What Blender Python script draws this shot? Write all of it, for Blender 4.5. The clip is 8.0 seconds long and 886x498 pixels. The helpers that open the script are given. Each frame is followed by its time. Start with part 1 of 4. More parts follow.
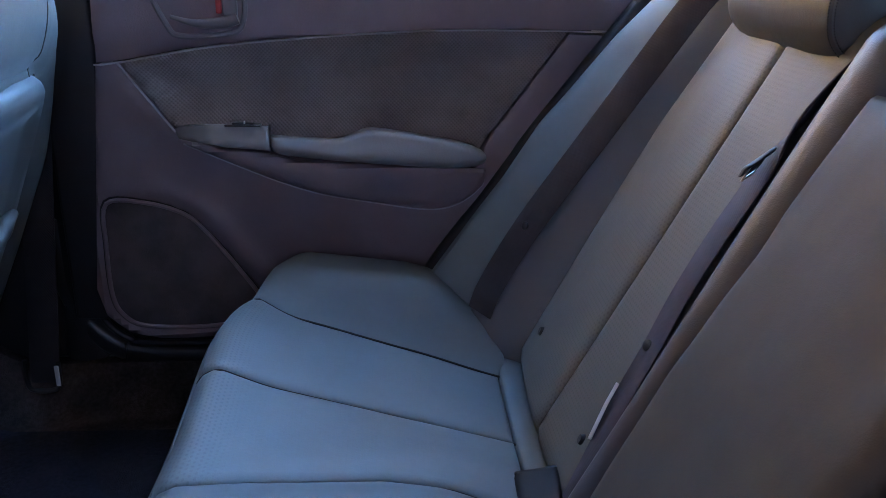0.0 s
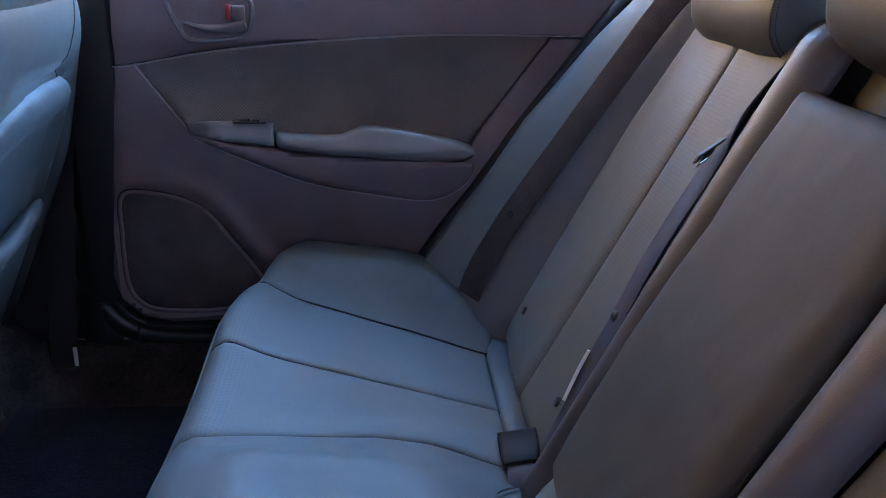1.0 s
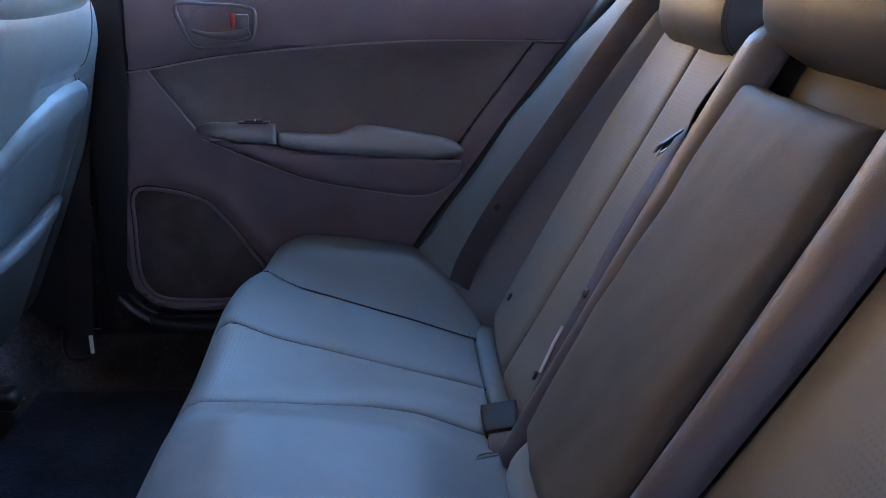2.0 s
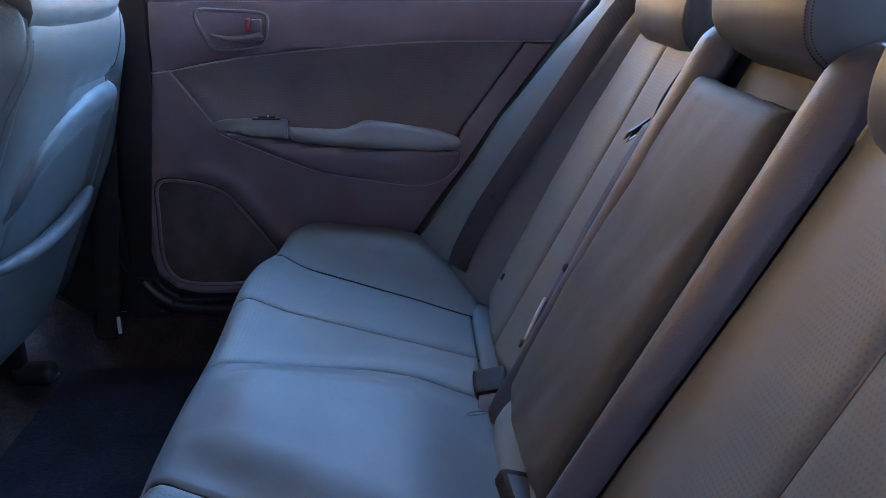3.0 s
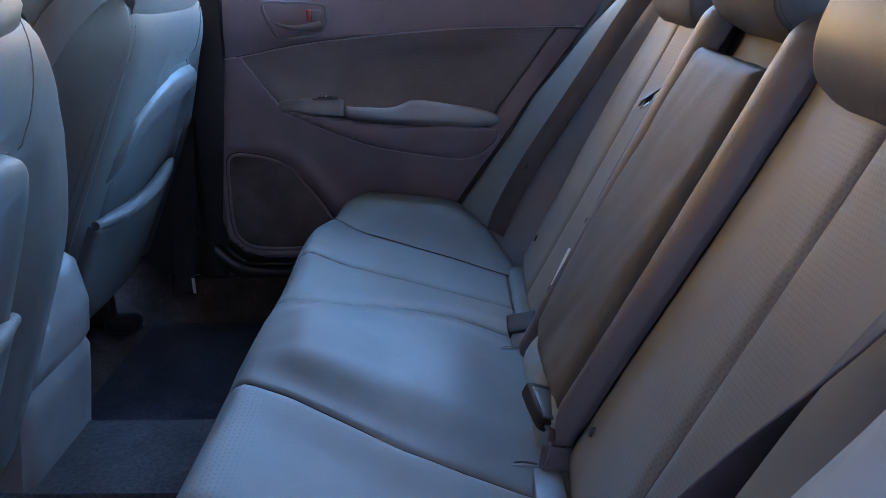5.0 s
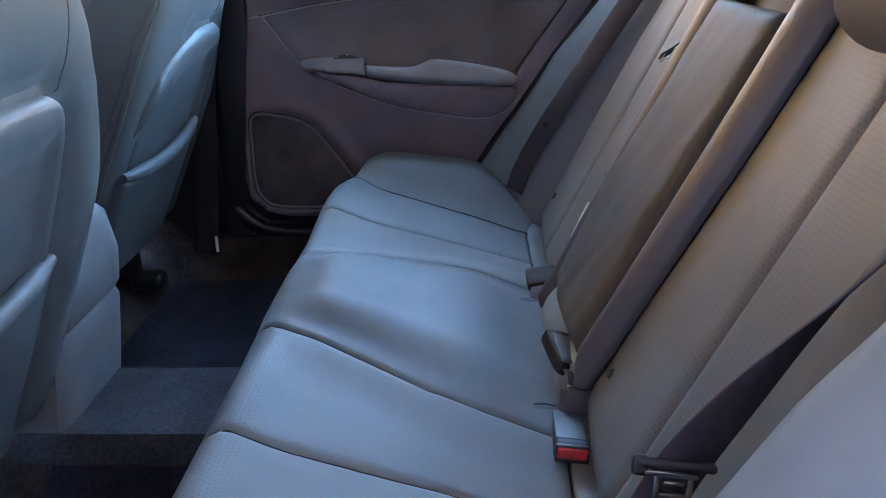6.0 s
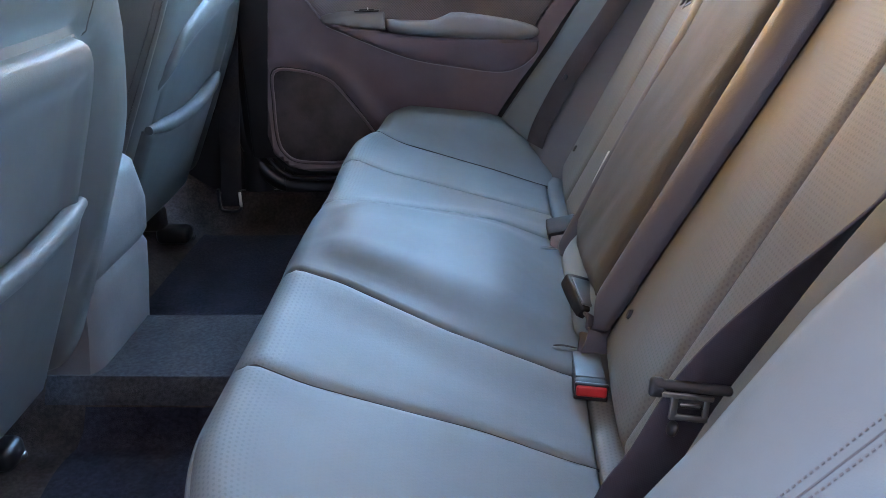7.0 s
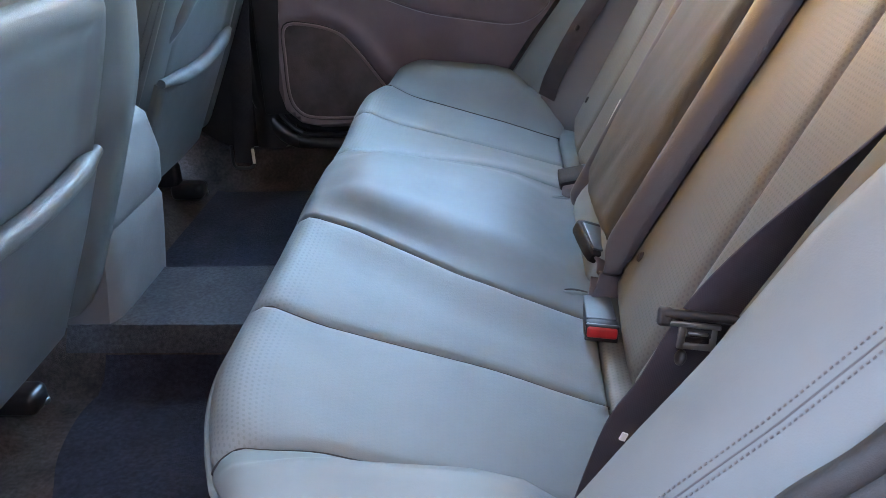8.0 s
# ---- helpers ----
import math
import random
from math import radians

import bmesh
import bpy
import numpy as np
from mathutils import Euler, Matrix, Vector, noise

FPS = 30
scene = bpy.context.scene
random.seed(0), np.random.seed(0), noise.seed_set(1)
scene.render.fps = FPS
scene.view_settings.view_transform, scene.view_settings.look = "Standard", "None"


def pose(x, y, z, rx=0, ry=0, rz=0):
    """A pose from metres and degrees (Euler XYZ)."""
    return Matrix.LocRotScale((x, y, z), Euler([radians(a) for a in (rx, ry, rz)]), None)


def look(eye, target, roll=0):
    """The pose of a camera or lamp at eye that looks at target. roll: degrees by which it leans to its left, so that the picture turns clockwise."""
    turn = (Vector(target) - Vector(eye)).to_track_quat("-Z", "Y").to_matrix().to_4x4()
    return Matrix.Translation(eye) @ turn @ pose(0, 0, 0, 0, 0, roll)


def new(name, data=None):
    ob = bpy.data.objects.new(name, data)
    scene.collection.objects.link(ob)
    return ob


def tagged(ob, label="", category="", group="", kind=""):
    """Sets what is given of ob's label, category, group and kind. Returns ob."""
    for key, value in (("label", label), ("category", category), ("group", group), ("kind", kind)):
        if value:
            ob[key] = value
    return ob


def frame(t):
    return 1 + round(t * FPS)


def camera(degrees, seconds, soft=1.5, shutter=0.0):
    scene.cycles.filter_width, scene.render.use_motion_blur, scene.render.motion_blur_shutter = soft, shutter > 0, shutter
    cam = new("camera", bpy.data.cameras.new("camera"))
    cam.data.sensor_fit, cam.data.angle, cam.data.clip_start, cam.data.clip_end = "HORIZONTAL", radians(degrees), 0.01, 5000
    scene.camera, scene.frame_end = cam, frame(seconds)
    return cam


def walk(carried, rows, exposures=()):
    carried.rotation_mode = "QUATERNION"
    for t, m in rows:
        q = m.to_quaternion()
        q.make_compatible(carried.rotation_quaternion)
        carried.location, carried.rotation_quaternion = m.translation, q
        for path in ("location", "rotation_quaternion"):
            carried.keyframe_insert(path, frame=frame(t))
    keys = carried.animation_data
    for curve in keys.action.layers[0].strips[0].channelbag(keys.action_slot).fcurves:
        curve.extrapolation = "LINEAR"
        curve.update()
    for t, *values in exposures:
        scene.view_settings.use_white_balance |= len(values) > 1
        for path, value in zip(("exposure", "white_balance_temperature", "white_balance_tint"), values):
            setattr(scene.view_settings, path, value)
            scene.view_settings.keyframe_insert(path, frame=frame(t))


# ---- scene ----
cam = camera(55.9, 8.0, soft=0.7)
PATH = [
    (0, (-0.0221, -0.5194, 0.7837), (0.0782, 0.9555, 0.2267), 1.2),
    (0.5, (-0.0198, -0.5645, 0.7884), (0.0845, 0.9128, 0.2386), 1.1),
    (1, (-0.019, -0.6237, 0.7923), (0.0861, 0.8552, 0.2457), 1.2),
    (1.5, (-0.0079, -0.6695, 0.7908), (0.0893, 0.8141, 0.2567), 1.0),
    (3, (0.0292, -0.8402, 0.7995), (0.0869, 0.6506, 0.2781), -0.0),
    (3.5, (0.0371, -0.9042, 0.805), (0.0743, 0.5889, 0.2891), -0.4),
    (4, (0.0427, -0.9547, 0.805), (0.0498, 0.5392, 0.2923), -0.7),
    (5.5, (0.0348, -1.04, 0.7734), (-0.0111, 0.4467, 0.2417), -1.2),
    (6, (0.0308, -1.0527, 0.7608), (-0.0308, 0.423, 0.1998), -1.3),
    (6.5, (0.0324, -1.0645, 0.7465), (-0.0506, 0.3986, 0.1564), -1.6),
    (7, (0.03, -1.0772, 0.7386), (-0.0703, 0.3741, 0.1224), -2.0),
    (7.5, (0.03, -1.0851, 0.7292), (-0.0845, 0.3527, 0.0837), -2.5),
    (8, (0.0324, -1.0953, 0.7197), (-0.094, 0.3275, 0.045), -2.9),
]
LIGHT = [(0, 6.02, 5330, 7), (1.5, 6.06, 5330, 7), (3, 6.08, 5150, 7), (4, 5.98, 5000, 6), (5.5, 6.34, 5550, 3), (6.5, 6.69, 6050, 1), (8, 7.25, 6700, -1)]
walk(cam, [(t, look(eye, target, roll)) for t, eye, target, roll in PATH], LIGHT)

# ---- world and light ----
world = bpy.data.worlds.new("sky")
scene.world = world
world.use_nodes = True
wt = world.node_tree
sky = wt.nodes.new("ShaderNodeTexSky")
sky.sky_type = "NISHITA"
sky.sun_disc = False
SUN_ELEV, SUN_TURN = 50.0, 115.0
sky.sun_elevation, sky.sun_rotation = radians(SUN_ELEV), radians(SUN_TURN)
sky.air_density, sky.dust_density, sky.ozone_density = 1.0, 0.6, 1.6
wt.nodes["Background"].inputs["Strength"].default_value = 0.12
wt.links.new(sky.outputs["Color"], wt.nodes["Background"].inputs["Color"])

sun = new("sun", bpy.data.lights.new("sun", "SUN"))
sun.data.energy, sun.data.angle, sun.data.color = 5.0, radians(0.6), (1.0, 0.84, 0.58)
sd = Vector((math.cos(radians(SUN_ELEV)) * math.sin(radians(SUN_TURN)), math.cos(radians(SUN_ELEV)) * math.cos(radians(SUN_TURN)), math.sin(radians(SUN_ELEV))))
sun.matrix_world = look(sd * 20, (0, 0, 0))


# ---- materials ----
def material(name, colour, rough=0.6, grain=0.0, grain_size=900.0, stain=0.10, stain_size=6.0, metal=0.0, sheen=0.0, spec=0.5, coat=0.0, holes=0.0, hole_pitch=0.006, band=None, weave=0.0, colour2=None, speck=0.0):
    """A surface with broad stains, fine grain relief and, where asked, rows of punched holes or a woven relief."""
    m = bpy.data.materials.new(name)
    m.use_nodes = True
    n, l = m.node_tree.nodes, m.node_tree.links
    b = n["Principled BSDF"]
    b.inputs["Metallic"].default_value = metal
    b.inputs["Specular IOR Level"].default_value = spec
    b.inputs["Sheen Weight"].default_value = sheen
    b.inputs["Coat Weight"].default_value = coat
    tc = n.new("ShaderNodeTexCoord")
    big = n.new("ShaderNodeTexNoise")
    big.inputs["Scale"].default_value, big.inputs["Detail"].default_value, big.inputs["Roughness"].default_value = stain_size, 5.0, 0.6
    l.new(tc.outputs["Object"], big.inputs["Vector"])
    fine = n.new("ShaderNodeTexNoise")
    fine.inputs["Scale"].default_value, fine.inputs["Detail"].default_value = grain_size * 0.25, 3.0
    l.new(tc.outputs["Object"], fine.inputs["Vector"])
    mix = n.new("ShaderNodeMix")
    mix.data_type = "RGBA"
    c2 = colour2 or tuple(c * (1 - 2.2 * stain) for c in colour)
    mix.inputs[6].default_value = (*[min(1, c * (1 + stain)) for c in colour], 1)
    mix.inputs[7].default_value = (*c2, 1)
    ramp = n.new("ShaderNodeMapRange")
    ramp.inputs["From Min"].default_value, ramp.inputs["From Max"].default_value = 0.35, 0.7
    l.new(big.outputs["Fac"], ramp.inputs["Value"])
    l.new(ramp.outputs["Result"], mix.inputs[0])
    colour_out = mix.outputs[2]
    if speck > 0:
        sp = n.new("ShaderNodeMix")
        sp.data_type, sp.blend_type = "RGBA", "MULTIPLY"
        sp.inputs[0].default_value = speck
        rr = n.new("ShaderNodeMapRange")
        rr.inputs["From Min"].default_value, rr.inputs["From Max"].default_value = 0.35, 0.65
        rr.inputs["To Min"].default_value, rr.inputs["To Max"].default_value = 0.25, 2.2
        l.new(fine.outputs["Fac"], rr.inputs["Value"])
        l.new(colour_out, sp.inputs[6])
        l.new(rr.outputs["Result"], sp.inputs[7])
        colour_out = sp.outputs[2]
    rg = n.new("ShaderNodeMapRange")
    rg.inputs["To Min"].default_value, rg.inputs["To Max"].default_value = rough - 0.07, min(1, rough + 0.09)
    l.new(big.outputs["Fac"], rg.inputs["Value"])
    l.new(rg.outputs["Result"], b.inputs["Roughness"])
    height = None
    if grain > 0:
        cell = n.new("ShaderNodeTexVoronoi")
        cell.inputs["Scale"].default_value = grain_size
        l.new(tc.outputs["Object"], cell.inputs["Vector"])
        add = n.new("ShaderNodeMath")
        add.operation = "MULTIPLY_ADD"
        add.inputs[1].default_value = 0.6
        l.new(cell.outputs["Distance"], add.inputs[0])
        l.new(fine.outputs["Fac"], add.inputs[2])
        bump = n.new("ShaderNodeBump")
        bump.inputs["Strength"].default_value, bump.inputs["Distance"].default_value = grain, 0.0012
        l.new(add.outputs[0], bump.inputs["Height"])
        soft = n.new("ShaderNodeTexNoise")
        soft.inputs["Scale"].default_value, soft.inputs["Detail"].default_value = 16.0, 2.0
        l.new(tc.outputs["Object"], soft.inputs["Vector"])
        bump2 = n.new("ShaderNodeBump")
        bump2.inputs["Strength"].default_value, bump2.inputs["Distance"].default_value = 0.07, 0.012
        l.new(soft.outputs["Fac"], bump2.inputs["Height"])
        l.new(bump.outputs["Normal"], bump2.inputs["Normal"])
        height = bump2
        l.new(bump2.outputs["Normal"], b.inputs["Normal"])
    if holes > 0 or weave > 0:
        uv = n.new("ShaderNodeUVMap")
        sep = n.new("ShaderNodeSeparateXYZ")
        l.new(uv.outputs["UV"], sep.inputs[0])

        def op(kind, a, c=None):
            x = n.new("ShaderNodeMath")
            x.operation = kind
            for k, v in enumerate((a, c)):
                if v is None:
                    continue
                if isinstance(v, (int, float)):
                    x.inputs[k].default_value = v
                else:
                    l.new(v, x.inputs[k])
            return x.outputs[0]
        u, v = op("MULTIPLY", sep.outputs[0], 1 / hole_pitch), op("MULTIPLY", sep.outputs[1], 1 / hole_pitch)
        if holes > 0:
            row = op("FLOOR", v)
            shift = op("MULTIPLY", op("MODULO", row, 2.0), 0.5)
            fu, fv = op("SUBTRACT", op("FRACT", op("ADD", u, shift)), 0.5), op("SUBTRACT", op("FRACT", v), 0.5)
            dist = op("SQRT", op("ADD", op("MULTIPLY", fu, fu), op("MULTIPLY", fv, fv)))
            hole = op("LESS_THAN", dist, 0.26)
            if band:
                axis, near, far = band
                fade = n.new("ShaderNodeMapRange")
                fade.interpolation_type = "SMOOTHSTEP"
                fade.inputs["From Min"].default_value, fade.inputs["From Max"].default_value = near, far
                fade.inputs["To Min"].default_value, fade.inputs["To Max"].default_value = 1.0, 0.12
                l.new(sep.outputs[axis], fade.inputs["Value"])
                hole = op("MULTIPLY", hole, fade.outputs["Result"])
            amount = op("MULTIPLY", hole, holes)
        else:
            hole = op("MULTIPLY", op("SINE", op("MULTIPLY", u, 6.283)), op("SINE", op("MULTIPLY", v, 6.283)))
            amount = op("MULTIPLY", op("MAXIMUM", hole, 0.0), weave)
        dark = n.new("ShaderNodeMix")
        dark.data_type = "RGBA"
        dark.inputs[7].default_value = (*[c * 0.25 for c in colour], 1)
        l.new(amount, dark.inputs[0])
        l.new(colour_out, dark.inputs[6])
        colour_out = dark.outputs[2]
        hb = n.new("ShaderNodeBump")
        hb.invert = True
        hb.inputs["Strength"].default_value, hb.inputs["Distance"].default_value = 0.2 if holes > 0 else weave, 0.001
        l.new(hole, hb.inputs["Height"])
        if height:
            l.new(height.outputs["Normal"], hb.inputs["Normal"])
        l.new(hb.outputs["Normal"], b.inputs["Normal"])
    l.new(colour_out, b.inputs["Base Color"])
    return m


# Grey leather tinted blue-green, so its colour carries some sky light
LEATHER = material("grey_leather", (0.147, 0.171, 0.177), 0.54, 0.11, 900, 0.07, 5, spec=0.22)
LEATHER_SMOOTH = material("smooth_centre_leather", (0.114, 0.132, 0.138), 0.57, 0.07, 900, 0.07, 5, spec=0.33)
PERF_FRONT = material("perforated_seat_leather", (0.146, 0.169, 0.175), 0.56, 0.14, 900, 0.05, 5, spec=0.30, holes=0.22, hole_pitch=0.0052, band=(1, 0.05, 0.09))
# Same leather for the backrest, darkened and warmed to hold its light
PERF_INNER_SHADED = material("perforated_inner_leather_shaded", (0.107, 0.105, 0.093), 0.54, 0.14, 900, 0.05, 5, spec=0.35, holes=0.26, hole_pitch=0.0052, band=(0, 0.13, 0.07))
PERF_OUTER_SHADED = material("perforated_outer_leather_shaded", (0.107, 0.105, 0.093), 0.54, 0.14, 900, 0.05, 5, spec=0.35, holes=0.26, hole_pitch=0.0052, band=(0, 0.06, 0.12))
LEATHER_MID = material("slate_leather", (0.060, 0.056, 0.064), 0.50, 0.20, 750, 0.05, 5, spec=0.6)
# Seat leather darkened and browned: warm front light and shade put into colour
LEATHER_PAD = material("shaded_pad_leather", (0.056, 0.050, 0.041), 0.62, 0.12, 750, 0.08, 6, spec=0.20)
# Next two: seat leather darkened to put shade on seat backs and headrests
LEATHER_BACK = material("shaded_seat_back_leather", (0.086, 0.094, 0.098), 0.50, 0.13, 750, 0.06, 5, spec=0.36)
LEATHER_REST = material("shaded_headrest_leather", (0.066, 0.064, 0.063), 0.46, 0.13, 750, 0.06, 5, spec=0.42)
# Seat leather toned down for the shaded recess beside the back panel
LEATHER_WING = material("shaded_wing_leather", (0.115, 0.114, 0.120), 0.48, 0.20, 750, 0.05, 5, spec=0.55)
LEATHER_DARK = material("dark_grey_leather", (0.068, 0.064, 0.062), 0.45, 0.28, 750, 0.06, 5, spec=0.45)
SEAM = material("seam_thread", (0.020, 0.020, 0.022), 0.8, 0.3, 2500, 0.1, 40)
THREAD = material("pale_thread", (0.13, 0.13, 0.135), 0.8, 0.3, 2500, 0.1, 40)
# Door plastic again, darker: shade low on the door put into colour
PLASTIC_SHADED = material("shaded_charcoal_plastic", (0.160, 0.125, 0.140), 0.42, 0.35, 1400, 0.08, 8)
PLASTIC = material("charcoal_plastic", (0.188, 0.147, 0.163), 0.44, 0.35, 1400, 0.08, 8)
# Pale colour for the painted highlight along the door's panel edges
EDGE_HIGHLIGHT = material("edge_highlight", (0.30, 0.28, 0.30), 0.35, 0.1, 1400, 0.06, 8)
HANDLE = material("satin_handle_plastic", (0.130, 0.118, 0.126), 0.30, 0.1, 1400, 0.06, 8)
PLASTIC_GREY = material("grey_plastic", (0.15, 0.15, 0.155), 0.42, 0.25, 1400, 0.06, 8)
BUCKLE_BLACK = material("matte_black_plastic", (0.011, 0.010, 0.012), 0.62, 0.2, 1400, 0.08, 12, spec=0.22)
PLASTIC_BLACK = material("black_plastic", (0.015, 0.0135, 0.015), 0.5, 0.2, 1400, 0.08, 12)
DOOR_CLOTH = material("door_insert_cloth", (0.160, 0.135, 0.137), 0.62, 0.3, 1200, 0.08, 7, sheen=0.15, weave=0.40, hole_pitch=0.0055)
ARM_VINYL = material("armrest_vinyl", (0.21, 0.21, 0.215), 0.42, 0.3, 900, 0.06, 8)
GRILLE = material("speaker_cloth", (0.072, 0.060, 0.062), 0.75, 0.5, 1600, 0.25, 14)
CARPET = material("brown_carpet", (0.040, 0.031, 0.028), 0.95, 1.0, 700, 0.35, 9, sheen=0.02, spec=0.1, speck=0.28)
MAT_CLOTH = material("navy_mat", (0.016, 0.016, 0.024), 0.95, 0.9, 700, 0.2, 10, sheen=0.02, spec=0.1, speck=0.3)
TUNNEL_CLOTH = material("grey_tunnel_carpet", (0.036, 0.037, 0.042), 0.95, 0.9, 700, 0.15, 10, sheen=0.05, spec=0.1, speck=0.3)
# Belt webbing darkened to put the pillar's deep shade into its colour
WEBBING_SHADED = material("shaded_webbing", (0.026, 0.022, 0.025), 0.7, 0.0, 900, 0.06, 30, weave=0.4, hole_pitch=0.0026)
WEBBING = material("belt_webbing", (0.044, 0.038, 0.048), 0.7, 0.0, 900, 0.06, 30, spec=0.25, weave=0.14, hole_pitch=0.0026)
# Far belt's copy of the webbing, its light put into the tint
WEBBING_FAR = material("lit_far_webbing", (0.048, 0.041, 0.045), 0.65, 0.0, 900, 0.08, 30, spec=0.3, weave=0.16, hole_pitch=0.0026)
WEBBING_PALE = material("pale_grey_webbing", (0.075, 0.068, 0.080), 0.65, 0.0, 900, 0.10, 30, spec=0.3, weave=0.16, hole_pitch=0.0026)
STEEL = material("belt_steel", (0.26, 0.255, 0.25), 0.34, 0.05, 1800, 0.1, 40, metal=1.0)
GLOSS_BLACK = material("glossy_black_plastic", (0.020, 0.019, 0.020), 0.30, 0.05, 1400, 0.08, 12)
RED = material("red_button", (0.38, 0.016, 0.020), 0.38, 0.05, 1500, 0.08, 60)
RED_LEVER = material("red_lock_mark", (0.30, 0.03, 0.03), 0.4, 0.05, 1500, 0.08, 60)
LABEL = material("white_label", (0.75, 0.75, 0.73), 0.6, 0.1, 1800, 0.06, 60)
# Grey that paints the sky's reflection on the black buckle faces
BUCKLE_SHEEN = material("face_sheen_plastic", (0.050, 0.055, 0.061), 0.46, 0.12, 1400, 0.08, 12)
BUCKLE_GREY = material("satin_grey_black_plastic", (0.024, 0.026, 0.030), 0.52, 0.15, 1400, 0.08, 12, spec=0.30)
RUBBER = material("black_rubber", (0.012, 0.012, 0.013), 0.6, 0.2, 1200, 0.1, 20)
HEADLINER = material("headliner_cloth", (0.53, 0.53, 0.52), 0.9, 0.4, 1500, 0.06, 4)
SHELF_CLOTH = material("shelf_cloth", (0.07, 0.065, 0.065), 0.95, 0.6, 900, 0.1, 9, speck=0.3)
PAINT = material("silver_paint", (0.45, 0.46, 0.47), 0.3, 0.03, 1500, 0.03, 3, metal=0.4, coat=0.6)
WALL_TAN = material("tan_render", (0.23, 0.135, 0.042), 0.9, 0.5, 90, 0.1, 0.7)
WALL_BROWN = material("brown_render", (0.19, 0.135, 0.125), 0.9, 0.5, 90, 0.1, 0.7)
GROUND = material("asphalt_ground", (0.075, 0.073, 0.07), 0.9, 0.6, 60, 0.15, 0.8, speck=0.2)


def glass_material():
    m = bpy.data.materials.new("window_glass")
    m.use_nodes = True
    b = m.node_tree.nodes["Principled BSDF"]
    b.inputs["Base Color"].default_value = (0.9, 0.96, 0.94, 1)
    b.inputs["Roughness"].default_value, b.inputs["Transmission Weight"].default_value, b.inputs["IOR"].default_value = 0.02, 1.0, 1.1
    return m


GLASS = glass_material()


# ---- builders ----
def part(name, bm, mat, parent=None, label="", smooth=True):
    """One mesh object from a bmesh; under a parent it keeps the parent's own coordinates."""
    bmesh.ops.recalc_face_normals(bm, faces=bm.faces)
    me = bpy.data.meshes.new(name)
    bm.to_mesh(me)
    bm.free()
    me.materials.append(mat)
    if smooth:
        me.polygons.foreach_set("use_smooth", [True] * len(me.polygons))
        me.set_sharp_from_angle(angle=radians(42))
    ob = new(name, me)
    if parent:
        ob.parent = parent
    if label:
        ob["label"] = label
    return ob


def thing(name, label, category, group="", at=None):
    ob = new(name)
    ob.empty_display_size = 0.05
    if at is not None:
        ob.matrix_world = at
    return tagged(ob, label, category, group)


def smooth01(t):
    t = min(1.0, max(0.0, t))
    return t * t * (3 - 2 * t)


def ease(t, pts):
    """Interpolates smoothly through (t, value) knots."""
    if t <= pts[0][0]:
        return pts[0][1]
    for (a, va), (b, vb) in zip(pts, pts[1:]):
        if t <= b:
            return va + (vb - va) * smooth01((t - a) / (b - a))
    return pts[-1][1]


def line(t, pts):
    if t <= pts[0][0]:
        return pts[0][1]
    for (a, va), (b, vb) in zip(pts, pts[1:]):
        if t <= b:
            return va + (vb - va) * (t - a) / (b - a)
    return pts[-1][1]


def spread(length, step, w):
    w = min(w, length * 0.3)
    ends = [0, 0.12 * w, 0.3 * w, 0.6 * w, w]
    n = max(2, int((length - 2 * w) / step))
    mid = [w + (length - 2 * w) * i / n for i in range(1, n)]
    return np.array(ends + mid + [length - e for e in reversed(ends)]) / length


def quilt(fn, out, la, lb, step=0.013, sink=0.006, w=0.016, skirt=0.025, uv=None):
    """A padded panel over the surface fn(a, b), a and b from 0 to 1: its rim rolls down to a seam. out(p) gives the side that it faces."""
    A, B = spread(la, step, w), spread(lb, step, w)
    pts = np.array([[fn(a, b) for b in B] for a in A])
    da, db = np.gradient(pts, axis=0), np.gradient(pts, axis=1)
    nrm = np.cross(da, db)
    nrm /= np.maximum(np.linalg.norm(nrm, axis=2, keepdims=True), 1e-9)
    if (nrm * np.array(out)).sum() < 0:
        nrm = -nrm
    ea = np.minimum(A, 1 - A)[:, None] * la
    eb = np.minimum(B, 1 - B)[None, :] * lb
    q = np.clip(np.minimum(ea, eb) / w, 0, 1)
    fall = 1 - np.sqrt(np.maximum(0, 1 - (1 - q) ** 2))
    top = pts - nrm * (sink * fall)[..., None]
    na, nb = len(A), len(B)
    full = np.pad(top, ((1, 1), (1, 1), (0, 0)), mode="edge")
    low = np.pad(nrm, ((1, 1), (1, 1), (0, 0)), mode="edge")
    ring = np.ones((na + 2, nb + 2), bool)
    ring[1:-1, 1:-1] = False
    full[ring] -= low[ring] * skirt
    bm = bmesh.new()
    uvl = bm.loops.layers.uv.new("UVMap")
    vs = [[bm.verts.new(full[i, j]) for j in range(nb + 2)] for i in range(na + 2)]
    AA, BB = np.pad(A, 1, mode="edge") * la, np.pad(B, 1, mode="edge") * lb
    for i in range(na + 1):
        for j in range(nb + 1):
            f = bm.faces.new((vs[i][j], vs[i + 1][j], vs[i + 1][j + 1], vs[i][j + 1]))
            for lp, (p, r) in zip(f.loops, ((i, j), (i + 1, j), (i + 1, j + 1), (i, j + 1))):
                lp[uvl].uv = (AA[p], BB[r])
    return bm


